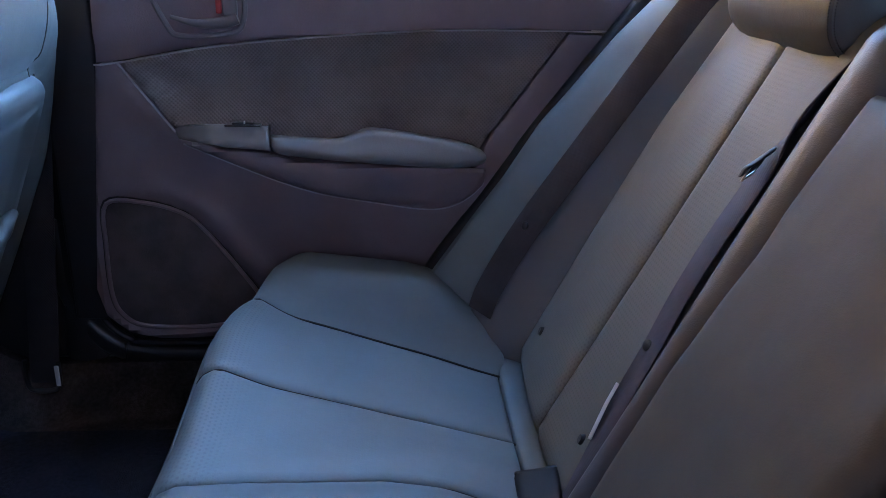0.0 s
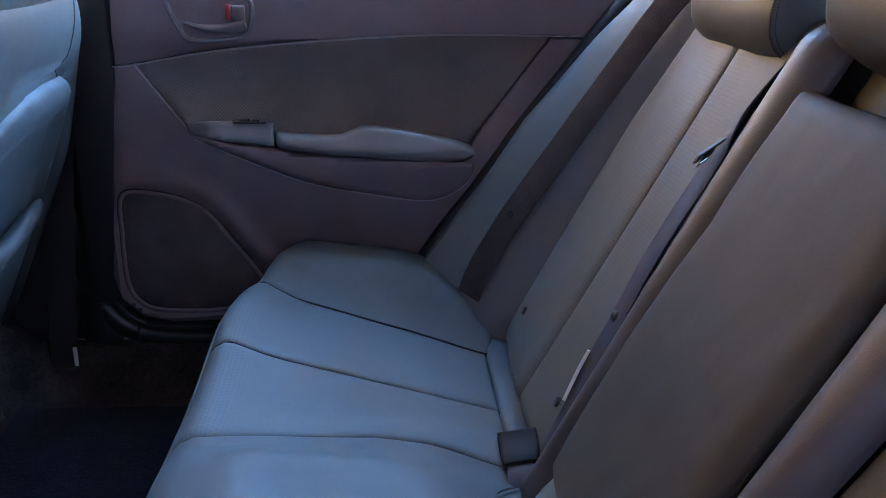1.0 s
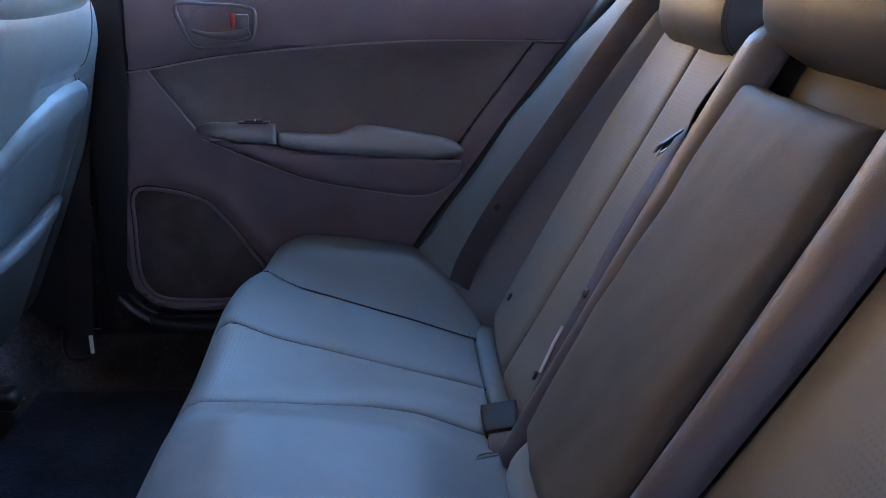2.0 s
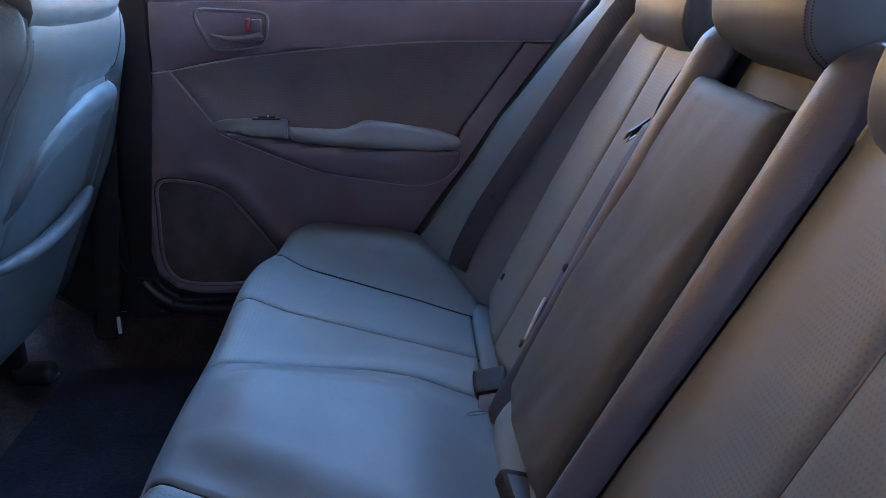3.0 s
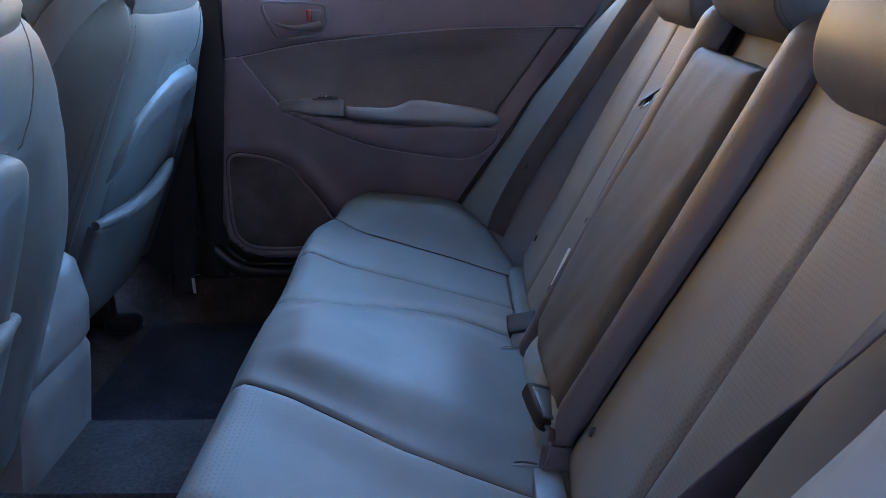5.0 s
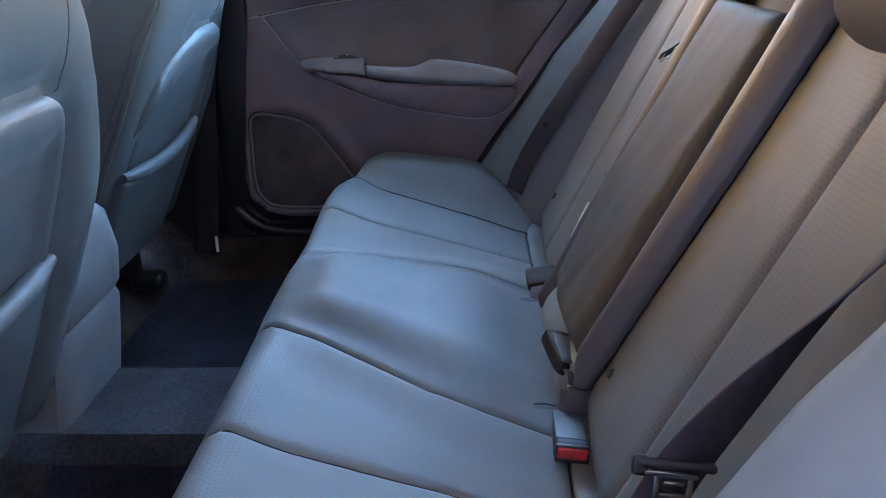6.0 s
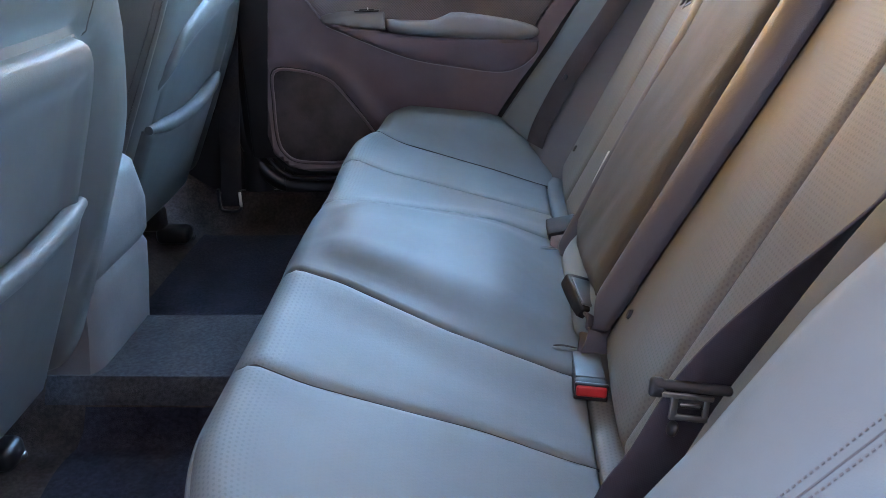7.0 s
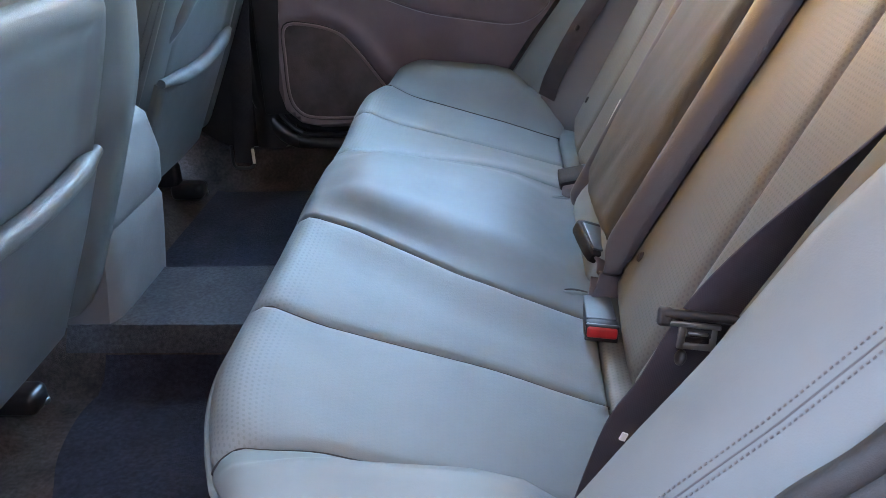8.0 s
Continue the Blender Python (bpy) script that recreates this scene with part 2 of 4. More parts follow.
def sweep(points, radius, sides=8, closed=False):
    """A round bar along points; radius may be a number or one for each point."""
    bm = bmesh.new()
    P = [Vector(p) for p in points]
    n = len(P)
    R = radius if isinstance(radius, (list, tuple)) else [radius] * n
    rings, side = [], None
    for i, p in enumerate(P):
        t = ((P[(i + 1) % n] - P[i - 1]) if closed else (P[min(i + 1, n - 1)] - P[max(i - 1, 0)])).normalized()
        if side is None:
            side = t.cross(Vector((0.3, 0.2, 1))).normalized()
        side = (side - t * side.dot(t)).normalized()
        up = t.cross(side)
        rings.append([bm.verts.new(p + (side * math.cos(2 * math.pi * k / sides) + up * math.sin(2 * math.pi * k / sides)) * R[i]) for k in range(sides)])
    for i in range(n if closed else n - 1):
        a, b = rings[i], rings[(i + 1) % n]
        for k in range(sides):
            bm.faces.new((a[k], a[(k + 1) % sides], b[(k + 1) % sides], b[k]))
    if not closed:
        bm.faces.new(rings[0]), bm.faces.new(rings[-1])
    return bm


def curve3(points, n=24, closed=False):
    """Catmull-Rom points through the given ones."""
    P = [Vector(p) for p in points]
    m = len(P)
    out = []
    for i in range(m if closed else m - 1):
        g = (lambda k: P[k % m]) if closed else (lambda k: P[min(max(k, 0), m - 1)])
        a, b, c, d = g(i - 1), g(i), g(i + 1), g(i + 2)
        steps = max(2, n // (m if closed else m - 1))
        for s in range(steps):
            t = s / steps
            out.append(0.5 * ((2 * b) + (c - a) * t + (2 * a - 5 * b + 4 * c - d) * t * t + (3 * b - a - 3 * c + d) * t ** 3))
    if not closed:
        out.append(P[-1])
    return out


def strap(points, sides, width, thick=0.0014):
    """Webbing along points; sides gives the direction of its width at each (or one for all)."""
    bm = bmesh.new()
    uvl = bm.loops.layers.uv.new("UVMap")
    P = [Vector(p) for p in points]
    n = len(P)
    S = [Vector(s) for s in sides] if isinstance(sides[0], (tuple, list, Vector)) else [Vector(sides)] * n
    rows, dist = [], [0.0]
    for i in range(1, n):
        dist.append(dist[-1] + (P[i] - P[i - 1]).length)
    for i, p in enumerate(P):
        t = (P[min(i + 1, n - 1)] - P[max(i - 1, 0)]).normalized()
        s = (S[i] - t * S[i].dot(t)).normalized()
        u = t.cross(s) * thick
        w = s * (width[i] if isinstance(width, list) else width) / 2
        rows.append([bm.verts.new(q) for q in (p - w + u * 0.4, p - w * 0.94 + u, p + u, p + w * 0.94 + u, p + w + u * 0.4, p + w - u * 0.4, p + w * 0.94 - u, p - u, p - w * 0.94 - u, p - w - u * 0.4)])
    across = (0, 0.03, 0.5, 0.97, 1, 1, 0.97, 0.5, 0.03, 0)
    for i in range(n - 1):
        for k in range(10):
            q = (k + 1) % 10
            f = bm.faces.new((rows[i][k], rows[i][q], rows[i + 1][q], rows[i + 1][k]))
            for lp, (r, c) in zip(f.loops, ((i, k), (i, q), (i + 1, q), (i + 1, k))):
                lp[uvl].uv = (across[c] * (width[r] if isinstance(width, list) else width), dist[r])
    bm.faces.new(rows[0]), bm.faces.new(rows[-1])
    return bm


def block(size, at=(0, 0, 0), bevel=0.004, segments=3, turn=None):
    """A rounded block."""
    bm = bmesh.new()
    bmesh.ops.create_cube(bm, size=1)
    bmesh.ops.scale(bm, vec=size, verts=bm.verts)
    if bevel:
        bmesh.ops.bevel(bm, geom=bm.edges[:], offset=bevel, segments=segments, profile=0.5, affect="EDGES", clamp_overlap=True)
    m = Matrix.Translation(at) @ (turn if turn else Matrix())
    bmesh.ops.transform(bm, matrix=m, verts=bm.verts)
    return bm


def join(*bms):
    """Several bmeshes of one part into one."""
    out = bmesh.new()
    for b in bms:
        me = bpy.data.meshes.new("tmp")
        b.to_mesh(me)
        b.free()
        out.from_mesh(me)
        bpy.data.meshes.remove(me)
    return out


def slab(outline, place, depth, bevel=0.003, segments=2):
    """A plate of the given 2D outline; place(u, v, d) puts it into the world, d from 0 (front) to depth."""
    bm = bmesh.new()
    front = [bm.verts.new((u, v, 0)) for u, v in outline]
    f = bm.faces.new(front)
    r = bmesh.ops.extrude_face_region(bm, geom=[f])
    back = [e for e in r["geom"] if isinstance(e, bmesh.types.BMVert)]
    for v in back:
        v.co.z = depth
    bm.verts.ensure_lookup_table()
    if bevel:
        edges = [e for e in bm.edges if all(abs(v.co.z) < 1e-9 for v in e.verts)]
        bmesh.ops.bevel(bm, geom=edges, offset=bevel, segments=segments, profile=0.5, affect="EDGES", clamp_overlap=True)
    for v in bm.verts:
        v.co = place(v.co.x, v.co.y, v.co.z)
    return bm


def cells(bm, axis, step, lo, hi):
    """Cuts a flat mesh into strips so that it can follow a bowed surface."""
    k = lo + step
    while k < hi:
        co, no = Vector((0, 0, 0)), Vector((0, 0, 0))
        co[axis], no[axis] = k, 1
        bmesh.ops.bisect_plane(bm, geom=bm.verts[:] + bm.edges[:] + bm.faces[:], plane_co=co, plane_no=no)
        k += step
    return bm


def edge_distance(outline, u, v):
    """How far (u, v) lies from the nearest stretch of a closed outline; negative outside it."""
    best, inside = 1e9, False
    for (ax, ay), (bx, by) in zip(outline, outline[1:] + outline[:1]):
        dx, dy = bx - ax, by - ay
        t = min(1.0, max(0.0, ((u - ax) * dx + (v - ay) * dy) / max(1e-12, dx * dx + dy * dy)))
        best = min(best, math.hypot(u - ax - t * dx, v - ay - t * dy))
        if (ay > v) != (by > v) and u < ax + (v - ay) * dx / dy:
            inside = not inside
    return best if inside else -best


def relief_panel(outline, place, relief, depth=0.03, step=0.009, roll=0.004):
    """A moulded panel of the given outline: relief(u, v) shapes its face, and its rim rolls away over the width roll."""
    bm = bmesh.new()
    uvl = bm.loops.layers.uv.new("UVMap")
    f = bm.faces.new([bm.verts.new((u, v, 0)) for u, v in outline])
    for width in (0.15 * roll, 0.35 * roll, 0.5 * roll):
        bmesh.ops.inset_region(bm, faces=[f], thickness=width, use_even_offset=True)
    us, vs = [p[0] for p in outline], [p[1] for p in outline]
    cells(bm, 0, step, min(us), max(us))
    cells(bm, 1, step, min(vs), max(vs))
    rim = [e for e in bm.edges if e.is_boundary]
    back = [e for e in bmesh.ops.extrude_edge_only(bm, edges=rim)["geom"] if isinstance(e, bmesh.types.BMVert)]
    back = set(back)
    for f in bm.faces:
        for lp in f.loops:
            lp[uvl].uv = (lp.vert.co.x, lp.vert.co.y)
    for v in bm.verts:
        q = min(1.0, max(0.0, edge_distance(outline, v.co.x, v.co.y)) / roll)
        fall = roll * (1 - math.sqrt(max(0.0, 1 - (1 - q) ** 2)))
        v.co = place(v.co.x, v.co.y, relief(v.co.x, v.co.y) + fall + (depth if v in back else 0.0))
    return bm


# ---- the car's shell (x to the rear, y to the far side, z up from the footwell) ----
def plain(name, bm, mat, label, category, smooth=True):
    return tagged(part(name, bm, mat, None, label, smooth), label, category, kind="structure")


def box_bm(x0, x1, y0, y1, z0, z1, bevel=0.01):
    return block((x1 - x0, y1 - y0, z1 - z0), ((x0 + x1) / 2, (y0 + y1) / 2, (z0 + z1) / 2), bevel)


bm = bmesh.new()
bmesh.ops.create_grid(bm, x_segments=40, y_segments=40, size=400)
for v in bm.verts:
    v.co.z = -0.30
plain("ground", bm, GROUND, "worn grey asphalt ground outside the car", "ground", False)


# Unseen walls, added to bounce warm light in and hold sky light back
bm = box_bm(-6.2, -6.0, -9, 9, -0.35, 5.0, 0.02)
plain("bounce_wall_front", bm, WALL_TAN, "unseen tan wall ahead, added for warm bounced light", "wall")
bm = box_bm(-6.0, 9.0, -1.95, -1.75, -0.35, 9.0, 0.02)
plain("block_wall_near", bm, WALL_BROWN, "unseen brown wall beside the car, added to block sky light", "wall")
bm = box_bm(-6.0, -0.7, 2.4, 2.6, -0.35, 5.0, 0.02)
plain("block_wall_far", bm, WALL_TAN, "unseen tan wall beside the front, added to block sky light", "wall")
bm = box_bm(-0.7, 9.0, 2.4, 2.6, -0.35, 1.5, 0.02)
plain("block_wall_low", bm, WALL_TAN, "unseen low tan wall, added to block light from the horizon", "wall")


def floor_z(x, y):
    """Carpeted floor: a raised tunnel in the middle, footwells beside it, rising to the sills."""
    hump = 0.085 * (1 - smooth01((y - 0.085) / 0.02)) if y > 0 else 0.085 * (1 - smooth01((-y - 0.10) / 0.055))
    sill = 0.075 * smooth01((abs(y) - 0.66) / 0.06)
    under = 0.06 * smooth01((-x - 0.60) / 0.12) * smooth01((abs(y) - 0.08) / 0.1)
    return 0.045 + hump + sill + under


def floor_mesh():
    bm = bmesh.new()
    xs = np.linspace(-1.25, 0.25, 76)
    ys = np.concatenate([np.linspace(-0.74, -0.17, 26), np.linspace(-0.16, -0.09, 16), np.linspace(-0.08, 0.08, 9), np.linspace(0.084, 0.11, 10), np.linspace(0.13, 0.74, 28)])
    g = [[bm.verts.new((x, y, floor_z(x, y) + (0.0016 * math.sin(y * 900) if -0.155 < y < -0.10 and x > -0.62 else 0))) for y in ys] for x in xs]
    for i in range(len(xs) - 1):
        for j in range(len(ys) - 1):
            bm.faces.new((g[i][j], g[i + 1][j], g[i + 1][j + 1], g[i][j + 1]))
    r = bmesh.ops.extrude_face_region(bm, geom=bm.faces[:])
    for e in r["geom"]:
        if isinstance(e, bmesh.types.BMVert):
            e.co.z -= 0.06
    return bm


plain("floor", floor_mesh(), CARPET, "brown-grey speckled carpet on the footwell floor", "floor")


def drape(name, outline, mat, label, lift=0.010, step=0.02):
    """A mat of the given outline, lying on the floor."""
    bm = bmesh.new()
    f = bm.faces.new([bm.verts.new((x, y, 0)) for x, y in outline])
    xs, ys = [p[0] for p in outline], [p[1] for p in outline]
    cells(bm, 0, step, min(xs), max(xs))
    cells(bm, 1, step, min(ys), max(ys))
    top = bm.faces[:]
    r = bmesh.ops.extrude_face_region(bm, geom=top)
    low = {e for e in r["geom"] if isinstance(e, bmesh.types.BMVert)}
    for v in bm.verts:
        v.co.z = floor_z(v.co.x, v.co.y) + (0.001 if v in low else lift + 0.0015 * noise.noise(Vector((v.co.x * 9, v.co.y * 9, 0))))
    return tagged(part(name, bm, mat, None, label), label, "floor mat")


drape("tunnel_mat", [(-0.60, -0.122), (-0.20, -0.122), (-0.20, 0.082), (-0.60, 0.082)], TUNNEL_CLOTH, "grey carpet pad over the floor tunnel", 0.006)
near_mat = [tuple(p[:2]) for p in curve3([(-0.54, -0.126, 0), (-0.553, -0.20, 0), (-0.540, -0.29, 0), (-0.508, -0.37, 0), (-0.475, -0.47, 0), (-0.455, -0.62, 0)], 30)]
drape("floor_mat", [(-0.215, -0.126)] + near_mat + [(-0.215, -0.62)], MAT_CLOTH, "dark navy carpet floor mat in the footwell")
drape("floor_mat", [(-0.215, 0.125), (-0.62, 0.125), (-0.62, 0.62), (-0.215, 0.62)], MAT_CLOTH, "dark navy carpet floor mat in the shaded footwell")


def arch(x0, x1, z_at, half, thick):
    bm = bmesh.new()
    xs, ys = np.linspace(x0, x1, 24), np.linspace(-half, half, 17)
    g = [[bm.verts.new((x, y, z_at(x) - 0.05 * (y / half) ** 4)) for y in ys] for x in xs]
    for i in range(23):
        for j in range(16):
            bm.faces.new((g[i][j], g[i + 1][j], g[i + 1][j + 1], g[i][j + 1]))
    r = bmesh.ops.extrude_face_region(bm, geom=bm.faces[:])
    for e in r["geom"]:
        if isinstance(e, bmesh.types.BMVert):
            e.co.z += thick
    return bm


plain("ceiling", arch(-0.95, 0.78, lambda x: 1.14 - 0.12 * (x + 0.15) ** 2, 0.65, 0.03), HEADLINER, "pale cloth headliner under the car roof", "ceiling")
body = tagged(thing("car_body", "silver painted car body shell", "car body"), kind="structure")
part("roof", arch(-0.97, 0.80, lambda x: 1.175 - 0.12 * (x + 0.15) ** 2, 0.67, 0.01), PAINT, body, "silver painted roof")
for side in (-1, 1):
    y0, y1 = (0.735, 0.80) if side > 0 else (-0.80, -0.745)
    part("sill", box_bm(-1.3, 0.35, y0, y1, -0.05, 0.12), PAINT, body)
    part("rear_quarter", box_bm(0.42, 1.5, y0, y1, -0.05, 0.70), PAINT, body)
    # Black in place of charcoal paints the shade beyond the front seats
    part("front_door", box_bm(-1.55, -0.56, y0, y1, 0.0, 0.66, 0.02), PLASTIC_BLACK, body, "front door trim, blackened as in shade")
    lean = [Vector((-0.52, side * 0.77, 0.1)), Vector((-0.50, side * 0.765, 0.6)), Vector((-0.46, side * 0.70, 0.90)), Vector((-0.44, side * 0.64, 1.13))]
    part("centre_pillar", sweep(lean, [0.045, 0.04, 0.035, 0.035], 10), PLASTIC_BLACK, body, "black centre pillar trim")
    # Unseen pillar panel, its front edge set upright to keep sun out
    sail = [(0.40, 0.69), (1.30, 0.69), (1.22, 0.80), (0.84, 1.09), (0.62, 1.12), (0.41, 1.13)]
    part("rear_pillar", slab(sail, lambda u, v, d, side=side: Vector((u, side * (0.76 - 0.36 * (v - 0.69) + d), v)), 0.03, 0.006), HEADLINER, body)
    # Near rail is unseen and thickened to shield the bolster from overhead sky
    part("roof_rail", sweep([(x, side * (0.688 if side > 0 else 0.738), 1.112 - 0.12 * (x + 0.15) ** 2) for x in np.linspace(-0.95, 0.70, 14)], 0.024 if side > 0 else 0.050, 12), HEADLINER, body)
    part("front_pillar", sweep([(-1.55, side * 0.72, 0.66), (-1.25, side * 0.66, 0.92), (-0.95, side * 0.62, 1.09)], 0.035, 10), HEADLINER, body)
swing = Matrix.Translation((-0.50, -0.80, 0)) @ Matrix.Rotation(radians(-72), 4, "Z")
opened = [Vector((0, 0, 0.02)), Vector((0.75, 0, 0.02)), Vector((0.98, 0, 0.40)), Vector((0.98, 0, 0.70)), Vector((0, 0, 0.72))]
part("open_door", slab([(p.x, p.z) for p in opened], lambda u, v, d: swing @ Vector((u, d, v)), 0.10, 0.015), PLASTIC, body, "charcoal trimmed open rear door")
part("firewall", box_bm(-1.75, -1.65, -0.78, 0.78, -0.05, 0.62), PLASTIC, body)
part("bonnet", box_bm(-2.7, -1.6, -0.75, 0.75, 0.50, 0.62, 0.04), PAINT, body, "silver painted bonnet")
part("boot_lid", box_bm(1.25, 1.75, -0.72, 0.72, 0.60, 0.72, 0.04), PAINT, body, "silver painted boot lid")
part("boot_back", box_bm(1.70, 1.75, -0.72, 0.72, -0.05, 0.62, 0.02), PAINT, body)
dash = thing("dashboard", "charcoal plastic dashboard below the windscreen", "dashboard")
part("top_pad", box_bm(-1.62, -1.22, -0.70, 0.70, 0.40, 0.63, 0.05), PLASTIC, dash)
shelf = plain("parcel_shelf", box_bm(0.47, 1.28, -0.66, 0.66, 0.66, 0.69, 0.01), SHELF_CLOTH, "dark cloth parcel shelf behind the rear seat", "parcel shelf")


def pane(name, corners, label):
    bm = bmesh.new()
    f = bm.faces.new([bm.verts.new(c) for c in corners])
    r = bmesh.ops.extrude_face_region(bm, geom=[f])
    for e in r["geom"]:
        if isinstance(e, bmesh.types.BMVert):
            e.co += Vector((0.0, 0.0, 0.004))
    ob = plain(name, bm, GLASS, label, "window", False)
    ob.visible_shadow = False
    return ob


pane("window_1", [(0.80, -0.55, 1.08), (0.80, 0.55, 1.08), (1.30, 0.62, 0.72), (1.30, -0.62, 0.72)], "sloping rear window glass")


# ---- far rear door ----
def on_door(u, v, d):
    k = min(0.0, d)
    return Vector((u + (u - 0.04) * k * 0.6, 0.698 + 0.0625 * u + d, v - 0.33 * k))


def curve2(points, n=24, closed=False):
    return [(p.x, p.y) for p in curve3([(a, b, 0) for a, b in points], n, closed)]


door = thing("car_door", "charcoal rear car door with grey armrest", "car door")
TOP = curve2([(-0.428, 0.608), (-0.394, 0.6115), (-0.253, 0.635), (-0.036, 0.653), (0.128, 0.658), (0.42, 0.655)], 30)
part("upper_trim", relief_panel(TOP + [(0.44, 0.722), (-0.42, 0.726)], on_door, lambda u, v: -0.003 + 0.010 * smooth01((0.655 - v) / 0.03) - 0.004 * smooth01((v - 0.68) / 0.04), 0.05, 0.02, 0.004), PLASTIC, door, "smooth charcoal upper trim")
part("shoulder", slab(curve2([(-0.42, 0.7275), (0.0, 0.7255), (0.44, 0.7235)], 10) + [(0.44, 0.733), (0.0, 0.736), (-0.42, 0.738)], lambda u, v, d: on_door(u, v, d + 0.006), 0.06, 0.004, 3), PLASTIC, door)
LOWER = [(-0.428, 0.6045), (-0.466, 0.269), (-0.456, 0.225), (-0.425, 0.195), (-0.38, 0.183), (0.0, 0.17), (0.06, 0.24), (0.30, 0.648), (0.2415, 0.6535), (0.129, 0.5), (0.10, 0.45), (-0.19, 0.48), (-0.329, 0.511), (-0.398, 0.6075)]
SPK = curve2([(-0.436, 0.405), (-0.381, 0.406), (-0.327, 0.388), (-0.296, 0.358), (-0.249, 0.292), (-0.222, 0.245), (-0.235, 0.215), (-0.308, 0.203), (-0.395, 0.207), (-0.428, 0.224), (-0.443, 0.26), (-0.443, 0.34)], 60, True)
POCK = curve2([(-0.325, 0.499), (-0.297, 0.484), (-0.156, 0.425), (-0.044, 0.401), (0.036, 0.389), (0.082, 0.397), (0.117, 0.424), (0.122, 0.448)], 40)


def lower_relief(u, v):
    """The lower panel: a raised ridge round the speaker, and a belly that falls away below the armrest."""
    s = -edge_distance(SPK, u, v)
    ridge = -0.011 * math.exp(-((s - 0.024) / 0.015) ** 2) * smooth01((u + 0.40) / 0.07) * smooth01((v - 0.24) / 0.05)
    well = 0.006 * (1 - smooth01(s / 0.012)) if s > 0 else 0.006
    belly = (0.018 - 0.026 * smooth01((v - 0.25) / 0.17)) * smooth01((u + 0.36) / 0.16)
    return 0.002 + ridge + well + belly * (1 - 0.7 * smooth01((v - 0.47) / 0.05))


part("lower_panel", relief_panel(LOWER, on_door, lower_relief, 0.05, 0.010, 0.004), PLASTIC_SHADED, door, "moulded charcoal lower panel, darkened as in shade")
part("backing", slab([(-0.42, 0.19), (0.0, 0.18), (0.05, 0.24), (0.28, 0.62), (0.28, 0.72), (-0.41, 0.72)], lambda u, v, d: on_door(u, v, d + 0.034), 0.01, 0), RUBBER, door)
INSERT = [(-0.3935, 0.6075)] + [(x, z - 0.0025) for x, z in TOP if -0.388 < x < 0.230] + [(0.2365, 0.6525), (0.1255, 0.501), (0.10, 0.46), (-0.19, 0.485), (-0.3252, 0.5125)]
part("insert", relief_panel(INSERT, on_door, lambda u, v: 0.001 + 0.017 * smooth01(edge_distance(INSERT, u, v) / 0.055), 0.03, 0.009, 0.003), DOOR_CLOTH, door, "dark woven cloth insert")
# Thin pale bars stand for the gleam on the insert's edges
part("highlight_line", sweep([on_door(x, z - 0.0022, -0.0015) for x, z in TOP], 0.0013, 6), EDGE_HIGHLIGHT, door)
part("highlight_line", sweep([on_door(x, z, 0.0) for x, z in curve2([(-0.397, 0.609), (-0.362, 0.56), (-0.328, 0.512)], 12)], 0.0018, 6), EDGE_HIGHLIGHT, door)

PADTOP = curve2([(-0.195, 0.502), (-0.152, 0.4985), (-0.10, 0.4965), (-0.075, 0.504), (-0.045, 0.511), (0.049, 0.496), (0.094, 0.486), (0.119, 0.474), (0.121, 0.461), (0.105, 0.453)], 45)
PADLOW = curve2([(0.071, 0.450), (-0.05, 0.459), (-0.154, 0.470), (-0.188, 0.477), (-0.195, 0.487)], 20)
part("armrest", relief_panel(PADTOP + PADLOW, on_door, lambda u, v: -0.050 * (1 - 0.25 * smooth01((u - 0.02) / 0.1)) + 0.012 * smooth01((v - 0.462) / 0.05), 0.055, 0.004, 0.012), ARM_VINYL, door, "padded grey vinyl armrest")
SW = [(-0.331, 0.514), (-0.322, 0.519), (-0.25, 0.519), (-0.1975, 0.5155), (-0.197, 0.480), (-0.264, 0.486), (-0.322, 0.499)]
pad = part("switch_panel", relief_panel(SW, on_door, lambda u, v: -0.042 * smooth01((u + 0.345) / 0.07) + 0.008 * smooth01((v - 0.490) / 0.025), 0.05, 0.005, 0.003), ARM_VINYL, door, "grey plastic window switch panel")
part("switch_well", block((0.050, 0.016, 0.003), on_door(-0.232, 0.5175, -0.034), 0.001, 1), GLOSS_BLACK, pad, "glossy black switch well")
part("switch", block((0.030, 0.012, 0.006), on_door(-0.232, 0.5185, -0.034), 0.002), PLASTIC_BLACK, pad, "black window switch")
part("switch_mark", block((0.002, 0.003, 0.004), on_door(-0.230, 0.5205, -0.0405), 0.0005, 1), LABEL, pad)
CUP = POCK[1:] + [(0.05, 0.4515), (-0.154, 0.464), (-0.2, 0.476), (-0.264, 0.484)]
part("pull_cup", relief_panel(CUP, on_door, lambda u, v: -0.018 - 0.022 * smooth01((v - 0.385) / 0.07), 0.05, 0.009, 0.006), PLASTIC, door, "charcoal moulding under the armrest")
part("highlight_line", sweep([on_door(x, z - 0.001, -0.012 - 0.004 * smooth01((z - 0.40) / 0.08)) for x, z in POCK[3:]], 0.0011, 6), EDGE_HIGHLIGHT, door)

part("speaker_grille", relief_panel(SPK, on_door, lambda u, v: 0.004 - 0.003 * smooth01(edge_distance(SPK, u, v) / 0.05), 0.02, 0.02, 0.003), GRILLE, door, "dark speaker grille")
part("speaker_rim", sweep([on_door(x, z, 0.002) for x, z in SPK], 0.0032, 8, True), PLASTIC, door)
